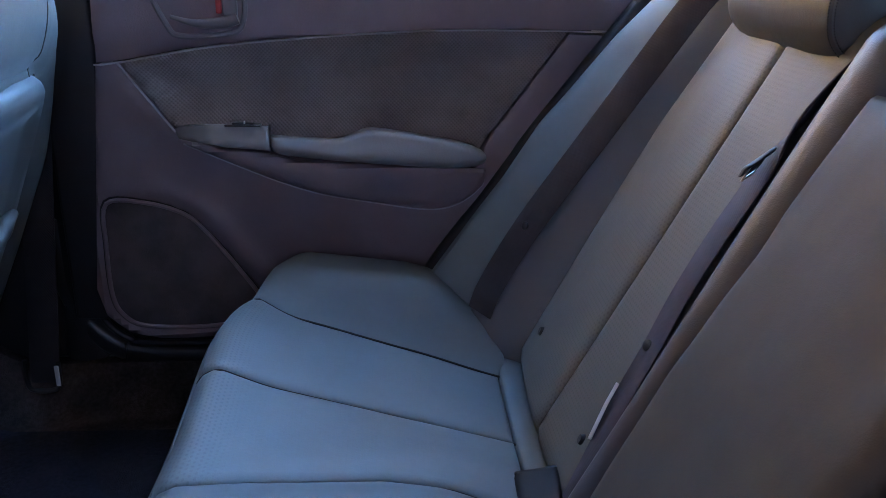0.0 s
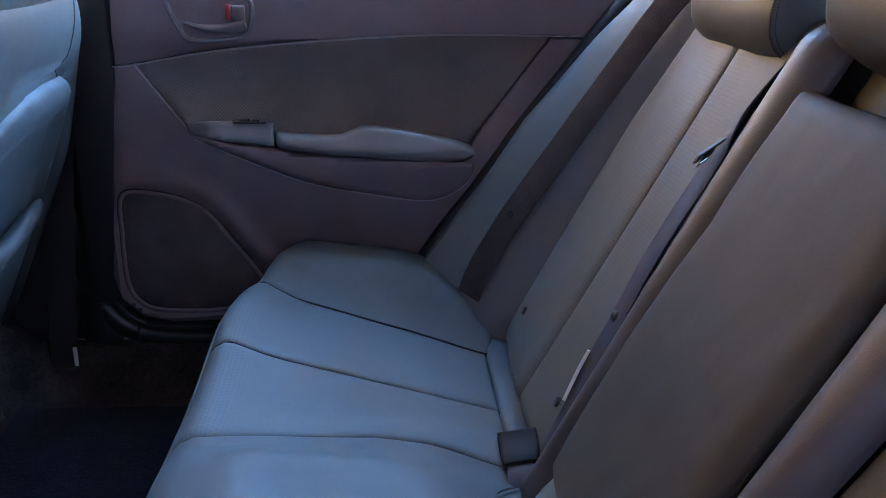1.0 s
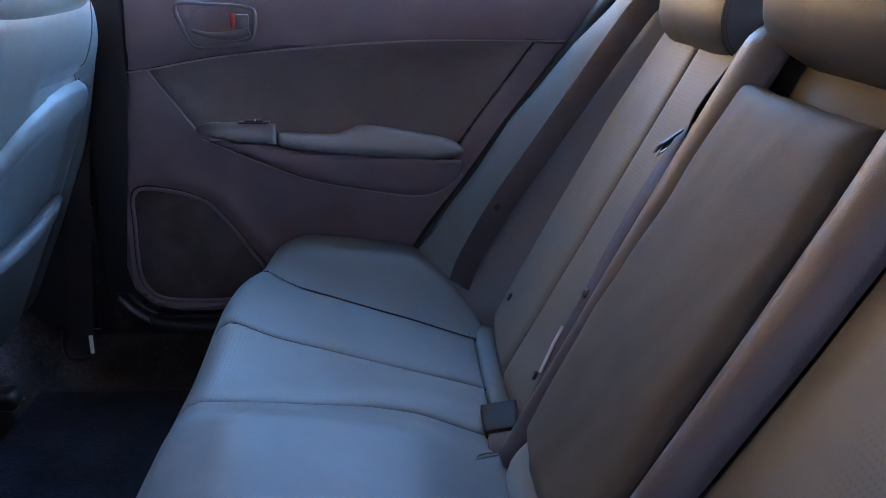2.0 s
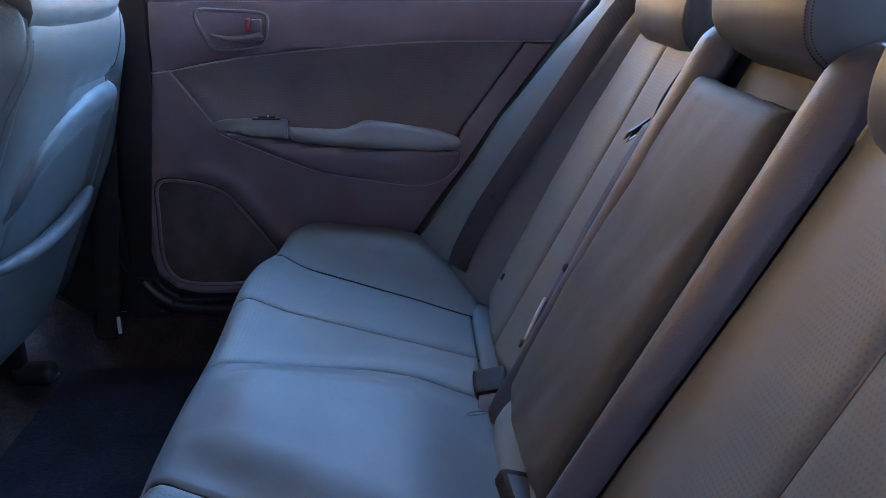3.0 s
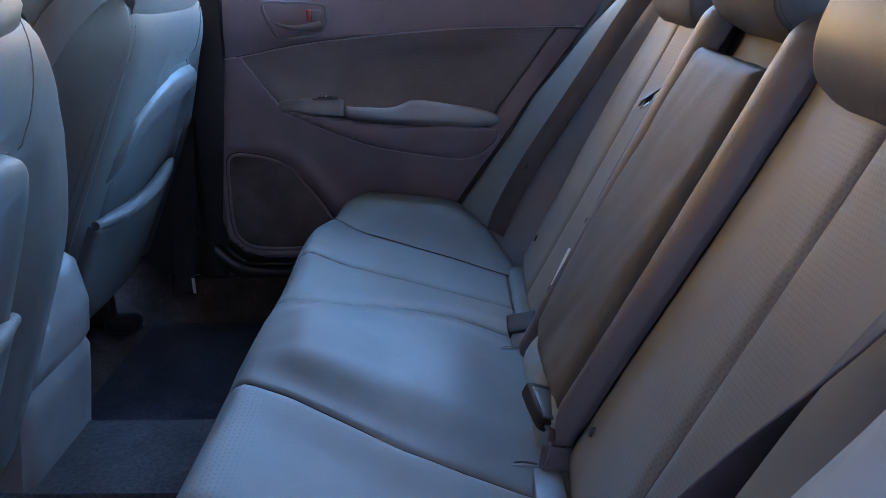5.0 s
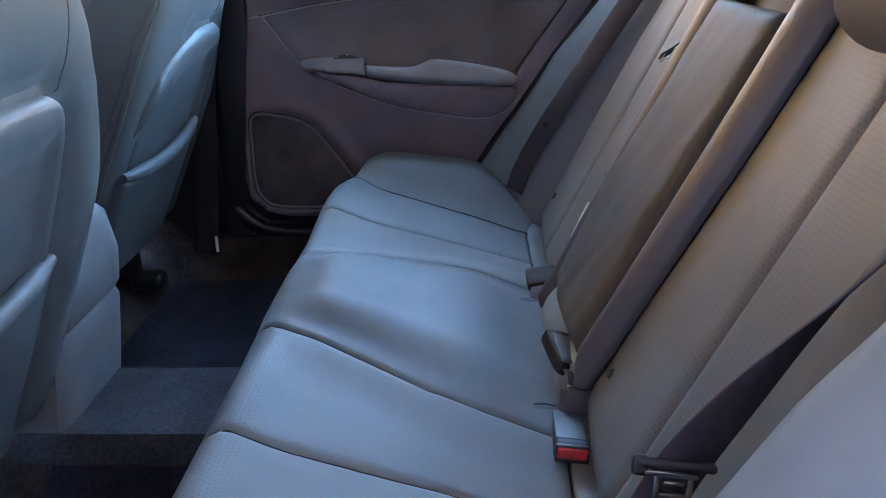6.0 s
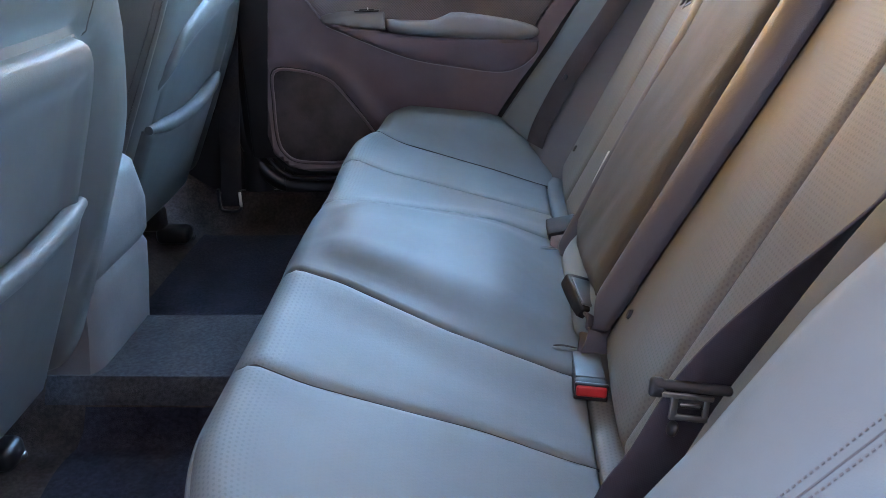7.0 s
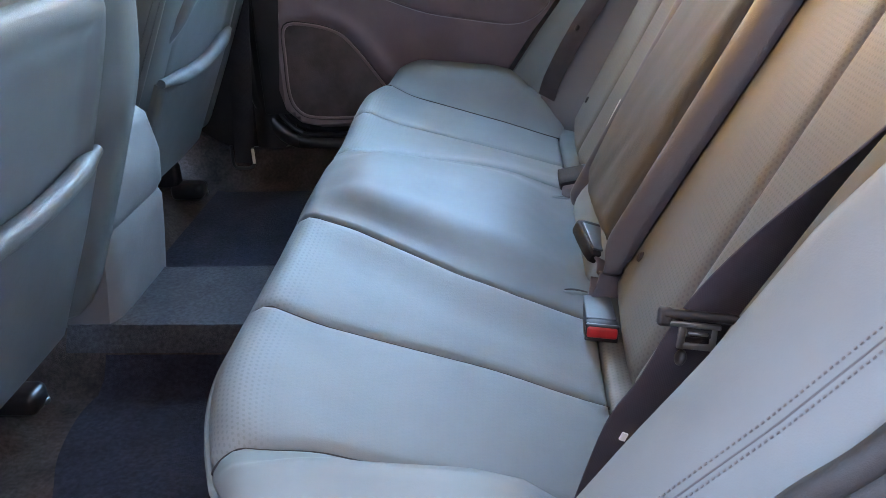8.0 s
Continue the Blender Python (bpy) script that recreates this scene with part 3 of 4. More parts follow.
part("speaker_groove", sweep([on_door((x + 0.34) * 1.035 - 0.34, (z - 0.30) * 1.035 + 0.30, 0.0045) for x, z in SPK], 0.0016, 6, True), RUBBER, door)

BEZ = curve2([(-0.342, 0.709), (-0.29, 0.711), (-0.232, 0.707), (-0.220, 0.695), (-0.226, 0.658), (-0.25, 0.648), (-0.308, 0.645), (-0.326, 0.660)], 48, True)
bez = part("handle_bezel", sweep([on_door(x, z, -0.003) for x, z in BEZ], 0.0042, 8, True), HANDLE, door, "satin dark handle surround")
# Black floor paints in the shade inside the handle cup
part("recess", slab([((x + 0.28) * 0.93 - 0.28, (z - 0.68) * 0.9 + 0.68) for x, z in BEZ], lambda u, v, d: on_door(u, v, d - 0.0015), 0.004, 0.001, 1), PLASTIC_BLACK, bez, "handle recess, blackened as in shade")
part("release_handle", sweep([on_door(x, z, -0.010) for x, z in curve2([(-0.320, 0.669), (-0.29, 0.661), (-0.255, 0.661), (-0.230, 0.668)], 14)], [0.003 + 0.0055 * smooth01(k / 9) for k in range(13)], 10), HANDLE, bez, "charcoal release handle")
part("lock_lever", block((0.020, 0.012, 0.024), on_door(-0.240, 0.683, -0.008), 0.003), HANDLE, bez)
part("lock_mark", block((0.008, 0.013, 0.022), on_door(-0.254, 0.685, -0.009), 0.002), RED_LEVER, bez, "red lock mark")
win = part("window_glass", slab([(-0.42, 0.75), (0.40, 0.75), (0.52, 0.80), (0.40, 1.08), (-0.40, 1.10)], lambda u, v, d: on_door(u, v, d + 0.035 - 0.25 * max(0, v - 0.75)), 0.004, 0), GLASS, door, "clear door window")
win.visible_shadow = False
part("door_skin", slab([(-0.44, 0.21), (0.0, 0.20), (0.10, 0.28), (0.46, 0.60), (0.46, 0.75), (-0.45, 0.75)], lambda u, v, d: on_door(u, v, d + 0.062), 0.02, 0.004), PAINT, door)

# sill moulding, seal and pillar beside that door
sill_path = curve3([(-0.545, 0.744, 0.36), (-0.538, 0.744, 0.257), (-0.524, 0.742, 0.212), (-0.502, 0.740, 0.170), (-0.466, 0.738, 0.140), (-0.419, 0.738, 0.127), (-0.351, 0.738, 0.123), (0.0, 0.738, 0.121)], 60)
lip_path = curve3([(-0.505, 0.728, 0.30), (-0.490, 0.728, 0.221), (-0.474, 0.728, 0.184), (-0.444, 0.728, 0.159), (-0.394, 0.728, 0.151), (0.0, 0.728, 0.148)], 50)
sill = tagged(thing("sill_trim", "glossy black plastic door sill moulding", "sill trim"), kind="structure")


def flat_bar(path, wide, thin):
    """A rounded strip along a path in the plane of the door opening."""
    bm = sweep(path, 1.0, 14)
    rings = [bm.verts[k * 14:(k + 1) * 14] for k in range(len(path))] if bm.verts.ensure_lookup_table() is None else []
    for p, ring in zip(path, rings):
        for v in ring:
            d = v.co - p
            v.co = p + Vector((d.x * wide, d.y * thin, d.z * wide))
    return bm


part("moulding", flat_bar(sill_path, 0.019, 0.014), GLOSS_BLACK, sill)
part("lip", sweep(lip_path, 0.0055, 10), GLOSS_BLACK, sill)
part("joint", block((0.002, 0.012, 0.034), (-0.452, 0.728, 0.138), 0.0005, 1), RUBBER, sill)
part("door_seal", sweep([p + Vector((0.016, 0.004, 0.014)) for p in lip_path], 0.010, 8), RUBBER, sill, "black rubber door seal")
# Plug added so that no outside light shows below the door
part("sill_plug", box_bm(-0.52, 0.08, 0.752, 0.79, 0.10, 0.24, 0.006), PLASTIC_BLACK, sill, "black plug added behind the seal")
part("pillar_cover", slab([(-0.80, 0.05), (-0.60, 0.05), (-0.46, 0.16), (-0.40, 0.3), (-0.38, 0.75), (-0.62, 0.78), (-0.80, 0.75)], lambda u, v, d: Vector((u, 0.745 + d, v)), 0.02, 0.006), PLASTIC_BLACK, sill, "black pillar cover")


# Filler added to hide a bright slit between door and pillar
part("pillar_filler", box_bm(-0.51, -0.432, 0.690, 0.742, 0.21, 0.76, 0.006), PLASTIC_BLACK, sill, "black filler added to close the gap by the door")
part("door_seal", sweep(curve3([(0.020, 0.708, 0.235), (0.058, 0.705, 0.302), (0.128, 0.706, 0.405), (0.200, 0.708, 0.506), (0.276, 0.709, 0.606), (0.350, 0.709, 0.705), (0.40, 0.705, 0.78)], 36), 0.0165, 12), RUBBER, sill, "black rubber door seal")
near_seal = tagged(thing("door_aperture_seal", "ribbed black rubber seal round the open door", "door seal"), kind="structure")
for k, (dx, dy) in enumerate(((0.0, 0.0), (0.016, -0.008), (0.032, -0.018))):
    path = curve3([(0.02 + dx, -0.772 + dy, 0.10), (0.10 + dx, -0.772 + dy, 0.335), (0.165 + dx, -0.772 + dy, 0.420), (0.212 + dx, -0.772 + dy, 0.468), (0.30 + dx, -0.76 + dy, 0.58), (0.38 + dx, -0.75 + dy, 0.75)], 40)
    part("seal_rib", sweep(path, 0.0095, 10), RUBBER, near_seal)


# ---- rear bench: cushion ----
def front_x(y):
    a = abs(y)
    return -0.245 + (0.104 * (max(0, a - 0.43) / 0.29) ** 2.2 - 0.006 * smooth01((a - 0.2) / 0.25) if y > 0 else 0.120 * (max(0, a - 0.43) / 0.29) ** 1.9)


def seam1(x):
    return ease(x, [(-0.21, 0.572), (-0.10, 0.543), (0.02, 0.536), (0.135, 0.532)])


def seam2(x):
    return ease(x, [(-0.22, 0.352), (0.0, 0.356), (0.135, 0.366)])


def seam3(x):
    return line(x, [(-0.22, 0.120), (-0.19, 0.124), (-0.13, 0.145), (-0.07, 0.171), (-0.01, 0.198), (0.05, 0.212), (0.12, 0.213)])


def cushion_z(x, y):
    a = abs(y)
    z = 0.313 - 0.30 * (x + 0.22)
    s3 = seam3(x)
    off = ease(a, [(0, 0.037), (0.5 * s3, 0.034), (s3, 0.008), (s3 + 0.09, -0.007), (0.354, -0.010), (0.53, -0.010)])
    front = smooth01((x + 0.240) / 0.09)
    z += off * front * (1 - 0.8 * smooth01((x - 0.02) / 0.12)) if off > 0 else off * front
    z -= 0.004 * smooth01(x / 0.13)
    rise = line(x, [(-0.24, 0.012), (-0.15, 0.046), (0.0, 0.074), (0.04, 0.076), (0.10, 0.050), (0.15, 0.022)])
    z += rise * smooth01((a - seam1(x)) / 0.08)
    z -= 0.035 * smooth01((a - 0.665) / 0.06) ** 2
    return z


ROLL = 0.03


def on_cushion(y, s):
    """A point of the cushion's cover, s metres from the seam at its front edge."""
    xf, arc = front_x(y), ROLL * math.pi / 2
    if s < arc:
        th = s / ROLL
        return (xf + ROLL * (1 - math.cos(th)), y, cushion_z(xf + ROLL, y) - ROLL * (1 - math.sin(th)))
    x = xf + ROLL + (s - arc)
    return (x, y, cushion_z(x, y))


def s_at(x, y):
    return x - front_x(y) - ROLL + ROLL * math.pi / 2


cushion = thing("rear_seat", "grey leather rear bench seat with stitched panels and side bolsters", "car seat")


def cushion_panel(name, ya, yb, back, mat, label="", step=0.013, seam=0):
    def fn(a, b):
        x = -0.22 + b * (back + 0.22)
        y = ya(x) + (yb(x) - ya(x)) * a
        return on_cushion(y, s_at(back, y) * b)
    if seam:
        part("seam", sweep([Vector(fn(seam - 1, b)) - Vector((0, 0, 0.0062)) for b in np.linspace(0.0, 1.0, 60)], 0.0017, 6), SEAM, cushion)
    return part(name, quilt(fn, (0, 0, 1), abs(yb(0) - ya(0)), 0.40, step, 0.0085, 0.013), mat, cushion, label)


def const(v):
    return lambda x: v


cushion_panel("centre_panel", lambda x: -seam3(x), seam3, 0.20, LEATHER_SMOOTH, "smooth raised centre panel")
for side in (-1, 1):
    def mid(x, side=side):
        return side * seam2(x)

    def outer(x, side=side):
        return side * seam1(x)
    cushion_panel("inner_panel", lambda x, side=side: side * seam3(x), mid, 0.135, PERF_FRONT, "perforated leather seat panel", seam=2)
    cushion_panel("outer_panel", mid, outer, 0.135, PERF_FRONT, "perforated leather seat panel", seam=2)
    cushion_panel("side_bolster", outer, const(side * 0.722), 0.150, LEATHER, "smooth raised side bolster")
    part("seam", sweep([Vector(on_cushion(side * seam3(-0.22 + b * 0.35), s_at(0.135, side * seam3(-0.22 + b * 0.35)) * b)) - Vector((0, 0, 0.0062)) for b in np.linspace(0.0, 1.0, 60)], 0.0017, 6), SEAM, cushion)
    if side > 0:
        part("seam", sweep([Vector(on_cushion(side * seam1(-0.20 + b * 0.33), s_at(0.135, side * seam1(-0.20 + b * 0.33)) * b)) - Vector((0, 0, 0.0026)) for b in np.linspace(0.04, 1.0, 60)], 0.0016, 6), SEAM, cushion)

    def strip(a, b, side=side):
        y = side * (0.135 + 0.52 * a)
        x = 0.135 + 0.085 * b
        return (x, y, cushion_z(0.135, min(abs(y), 0.53)) + 0.004 - 0.35 * (x - 0.135) + 0.008 * math.sin(math.pi * b))
    # Near strip takes the darker, warmer copy: its shade is in the colour
    part("rear_strip", quilt(strip, (0, 0, 1), 0.52, 0.085, 0.014, 0.005, 0.014), LEATHER if side > 0 else PERF_INNER_SHADED, cushion, "narrow leather strip behind the seat panels")


def fascia(a, b):
    y = -0.72 + 1.44 * a
    z = 0.07 + (cushion_z(front_x(y) + ROLL, y) - ROLL - 0.07) * b
    return (front_x(y) + 0.030 * (1 - b) ** 1.5 - 0.004 * math.sin(math.pi * b), y, z)


part("front_fascia", quilt(fascia, (-1, 0, 0), 1.44, 0.22, 0.016, 0.006, 0.012), LEATHER, cushion, "leather front skirt of the cushion")
edge = [Vector((front_x(y) - 0.0005, y, cushion_z(front_x(y) + ROLL, y) - ROLL + 0.001)) for y in np.linspace(-0.715, 0.715, 110)]
part("piping", sweep(edge, 0.0034, 8), LEATHER, cushion, "leather piping along the front edge")
part("piping", sweep([p + Vector((0.004, 0, -0.0095)) for p in edge], 0.0022, 6), LEATHER, cushion)


# ---- rear bench: backrest ----
def back_x(z):
    return 0.181 + (z - 0.262) * 0.51


def lev(z):
    return (z - 0.20) / 0.52


def wing_y(z):
    return line(z, [(0.20, 0.548), (0.27, 0.552), (0.42, 0.558), (0.56, 0.555), (0.70, 0.524)])


def seam_y(z):
    return 0.358 - 0.002 * lev(z)


def tube_y(z):
    return line(z, [(0.20, 0.160), (0.25, 0.163), (0.373, 0.172), (0.514, 0.187), (0.663, 0.197), (0.74, 0.198)])


def ridge_y(z):
    return 0.635 - 0.04 * lev(z)


def arm_half(z):
    return line(z, [(0.27, 0.120), (0.45, 0.120), (0.62, 0.117), (0.67, 0.113)])


def back_d(y, z):
    """How far the backrest's cover stands forward of its base plane."""
    a, v = abs(y), min(1.05, max(0, lev(z)))
    if a < tube_y(z):
        return 0.034 * math.sin(math.pi * min(1, max(0, (a - arm_half(z) - 0.002) / (tube_y(z) - arm_half(z) - 0.002)))) ** 0.7 + 0.003
    w, r = wing_y(z), ridge_y(z)
    if a < w:
        t = (a - tube_y(z)) / (w - tube_y(z))
        return 0.010 * math.sin(math.pi * t)
    tilt = 0.096 * (z - 0.262) - 0.009
    dr = tilt + line(v, [(0, 0.095), (0.3, 0.076), (0.45, 0.056), (0.6, 0.036), (0.8, 0.012), (1, -0.010)])
    dc = tilt + line(v, [(0, 0.170), (0.17, 0.164), (0.36, 0.138), (0.467, 0.121), (0.63, 0.104), (0.7, 0.088), (0.873, 0.054), (1, 0.018)])
    if a < r:
        return -0.022 + (dr + 0.022) * smooth01((a - w) / (r - w)) ** 0.8
    if a < 0.675:
        return dr + (dc - dr) * smooth01((a - r) / (0.675 - r))
    return dc - 0.046 * ((a - 0.675) / 0.085) ** 1.4


def on_back(y, z):
    curl = 0.035 * smooth01((0.235 - z) / 0.06) if abs(y) < 0.58 else 0.0
    top = 0.05 * smooth01((z - 0.70) / 0.05) ** 2 if abs(y) < 0.535 else 0.0
    return (back_x(z) - back_d(y, z) + curl + top, y, z)


backrest = cushion


def back_panel(name, ya, yb, z0, z1, mat, label="", sink=0.0065, w=0.016, step=0.014, parent=None):
    def fn(a, b):
        z = z0 + (z1 - z0) * b
        return on_back(ya(z) + (yb(z) - ya(z)) * a, z)
    zm = (z0 + z1) / 2
    return part(name, quilt(fn, (-1, 0, 0.3), abs(yb(zm) - ya(zm)), (z1 - z0) * 1.08, step, sink, w), mat, parent or backrest, label)


for side in (-1, 1):
    def f(g, side=side):
        return lambda z: side * g(z)

    def sy(z, side=side):
        return seam_y(z) + (-0.013 if side > 0 else 0.011)
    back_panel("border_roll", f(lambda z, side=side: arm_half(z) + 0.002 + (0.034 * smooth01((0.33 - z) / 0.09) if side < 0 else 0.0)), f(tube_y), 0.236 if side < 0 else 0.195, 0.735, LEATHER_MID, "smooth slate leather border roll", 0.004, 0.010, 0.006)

    def tucked(a, b, side=side):
        z = 0.190 + 0.545 * b
        y = tube_y(z) - 0.010 + (sy(z) - tube_y(z) + 0.010) * a
        p = on_back(max(y, tube_y(z) + 0.0005), z)
        return (p[0] + 0.005 * smooth01((tube_y(z) + 0.002 - y) / 0.012), side * y, z)
    part("inner_panel", quilt(tucked, (-1, 0, 0.3), 0.18, 0.59, 0.013, 0.008, 0.016), PERF_INNER_SHADED, backrest, "perforated leather back panel")
    back_panel("outer_panel", f(sy), f(wing_y), 0.200, 0.735, PERF_OUTER_SHADED, "perforated leather back panel", 0.012, 0.020)
    back_panel("wing", f(wing_y), f(ridge_y), 0.170, 0.82, LEATHER_WING, "leather wing beside the back panel, darkened as in shade", 0.004, 0.010)
    back_panel("side_bolster", f(ridge_y), f((lambda z: 0.712) if side > 0 else (lambda z: 0.765)), 0.255, 0.82, LEATHER, "smooth leather side bolster", 0.003, 0.008)
    part("seam", sweep([Vector(on_back(side * sy(z), z)) + Vector((0.0085, 0, 0)) for z in np.linspace(0.2, 0.73, 50)], 0.0022, 6), LEATHER_DARK, backrest)
    if side < 0:  # twin rows of stitches on the bolster beside the open door
        rows = []
        for off in (0.0, 0.0085):
            pts = [Vector(on_back(side * (0.717 + off + 0.15 * (z - 0.38)), z)) + Vector((-0.0004, 0, 0.0002)) for z in np.linspace(0.29, 0.72, 136)]
            rows += [(p, p + (q - p) * 0.5) for p, q in zip(pts, pts[1:])]
        part("stitching", join(*[sweep([p, q], 0.0008, 6) for p, q in rows]), THREAD, backrest, "twin rows of pale stitching")
        part("stitched_seam", sweep([Vector(on_back(side * (0.7215 + 0.15 * (z - 0.38)), z)) + Vector((0.0009, 0, 0)) for z in np.linspace(0.27, 0.73, 40)], 0.0010, 6), LEATHER_BACK, backrest)
    for y in (0.194 if side < 0 else 0.238, 0.500):
        c = Vector(on_back(side * y, 0.278))
        t = Matrix.Translation(c + Vector((-0.0005, 0, 0))) @ Matrix.Rotation(radians(-67.5), 4, "Y")
        bm = bmesh.new()
        bmesh.ops.create_cone(bm, cap_ends=True, segments=16, radius1=0.0062, radius2=0.0040, depth=0.006)
        bmesh.ops.scale(bm, vec=(1.35, 1, 1), verts=bm.verts)
        bmesh.ops.transform(bm, matrix=t, verts=bm.verts)
        part("anchor_hole", bm, PLASTIC_BLACK, backrest, "dark child seat anchor dimple")


def core_fn(a, b):
    y, z = -0.70 + 1.40 * a, 0.17 + 0.56 * b
    return (back_x(z) + 0.035, y, z)


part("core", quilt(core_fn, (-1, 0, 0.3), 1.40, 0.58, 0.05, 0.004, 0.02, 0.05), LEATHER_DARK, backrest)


def upper_fn(a, b):
    y, z = -0.114 + 0.228 * a, 0.625 + 0.136 * b
    return (back_x(z) + 0.016 - 0.009 * math.sin(math.pi * a) + 0.03 * smooth01((z - 0.73) / 0.03), y, z)


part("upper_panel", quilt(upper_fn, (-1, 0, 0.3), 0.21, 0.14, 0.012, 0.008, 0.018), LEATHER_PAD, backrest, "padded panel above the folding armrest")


def lower_fn(a, b):
    y, z = -0.125 + 0.25 * a, 0.185 + 0.105 * b
    return (back_x(z) - 0.042 * math.sin(math.pi * (0.15 + 0.75 * b)) + 0.012, y, z)


part("lower_roll", quilt(lower_fn, (-1, 0, 0.3), 0.25, 0.11, 0.012, 0.010, 0.02), LEATHER, backrest, "rounded leather roll below the folding armrest")

armrest = thing("folding_armrest", "grey leather folding armrest, stowed in the backrest", "armrest")


def arm_fn(a, b):
    z = 0.268 + 0.410 * b
    near = arm_half(z) + 0.009 * smooth01((b - 0.35) / 0.4)
    y = -near + (near + arm_half(z) + 0.005 + 0.011 * b) * a
    d = 0.045 - 0.006 * (2 * a - 1) ** 2 + 0.004 * math.sin(math.pi * b) - 0.006 * b + 0.0040 * noise.noise(Vector((y * 14, z * 7, 3))) + 0.0016 * noise.noise(Vector((y * 40 + z * 18, z * 14, 1)))
    return (back_x(z) - d, y, z)


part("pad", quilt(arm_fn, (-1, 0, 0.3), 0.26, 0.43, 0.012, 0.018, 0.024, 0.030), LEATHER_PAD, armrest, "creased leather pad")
part("seam", sweep([(back_x(z) - 0.019, -arm_half(z) + 0.001, z) for z in np.linspace(0.300, 0.655, 30)], 0.0020, 8), SEAM, armrest, "dark seam along the pad")



# ---- rear headrests ----
HEAD = [(-0.115, 0.072), (-0.104, 0.040), (-0.063, 0.012), (-0.014, -0.002), (0.022, -0.001), (0.045, 0.022), (0.058, 0.072), (0.062, 0.142), (0.046, 0.182), (0.0, 0.202), (-0.05, 0.192), (-0.090, 0.150), (-0.110, 0.108)]


def headrest(at, half):
    root = thing("headrest", "grey leather rear headrest with stitched side panels", "headrest", "rear seat headrests", at)
    prof = curve3([(x, 0, z) for x, z in HEAD], 52, True)
    c = Vector((-0.02, 0, 0.095))
    bm = bmesh.new()
    ys = [-1, -0.985, -0.94, -0.85, -0.6, -0.3, 0, 0.3, 0.6, 0.85, 0.94, 0.985, 1]
    ring = []
    for t in ys:
        k = 1 - 0.07 * max(0, (abs(t) - 0.5) / 0.5) ** 2.2 - (0.02 if abs(t) > 0.99 else 0)
        ring.append([bm.verts.new(Vector((c.x + (p.x - c.x) * k, t * half, c.z + (p.z - c.z) * k))) for p in prof])
    n = len(prof)
    for a, b in zip(ring, ring[1:]):
        for i in range(n):
            bm.faces.new((a[i], a[(i + 1) % n], b[(i + 1) % n], b[i]))
    part("cover", bm, LEATHER_REST, root)
    for side in (-1, 1):
        bm = bmesh.new()
        last = None
        for k, o in ((0.925, 0.985), (0.90, 1.012), (0.80, 1.045), (0.6, 1.07), (0.3, 1.085)):
            cur = [bm.verts.new((c.x + (p.x - c.x) * k, side * half * o, c.z + (p.z - c.z) * k)) for p in prof]
            if last:
                for i in range(n):
                    bm.faces.new((last[i], last[(i + 1) % n], cur[(i + 1) % n], cur[i]))
            last = cur
        bm.faces.new(last)
        part("side_panel", bm, LEATHER_BACK, root)
        st = []
        fine = curve3([(x, 0, z) for x, z in HEAD], 143, True)
        for k, o in ((0.942, 0.985), (0.900, 1.022)):
            q = [Vector((c.x + (p.x - c.x) * k, side * half * o, c.z + (p.z - c.z) * k)) for p in fine]
            st += [sweep([q[i], q[i] + (q[(i + 1) % len(q)] - q[i]) * 0.5], 0.0007, 5) for i in range(len(q))]
        if side < 0:  # fitted to the view: only the sides that face the camera are stitched
            part("stitching", join(*st), SEAM, root, "dark double stitching")
        else:
            for bm in st:
                bm.free()
    for y in (-0.05, 0.05):
        part("post", sweep([(0.0, y, 0.01), (0.004, y, -0.06)], 0.006, 10), STEEL, root)
    return root


headrest(pose(0.485, 0.362, 0.648), 0.122)
headrest(pose(0.466, -0.372, 0.628), 0.122)
headrest(pose(0.475, 0.0, 0.676), 0.118)


# ---- front seats ----
def seat_half(z):
    return line(z, [(-0.30, 0.230), (-0.1, 0.275), (0.0, 0.291), (0.14, 0.317), (0.22, 0.313), (0.28, 0.284), (0.32, 0.224), (0.34, 0.17)])


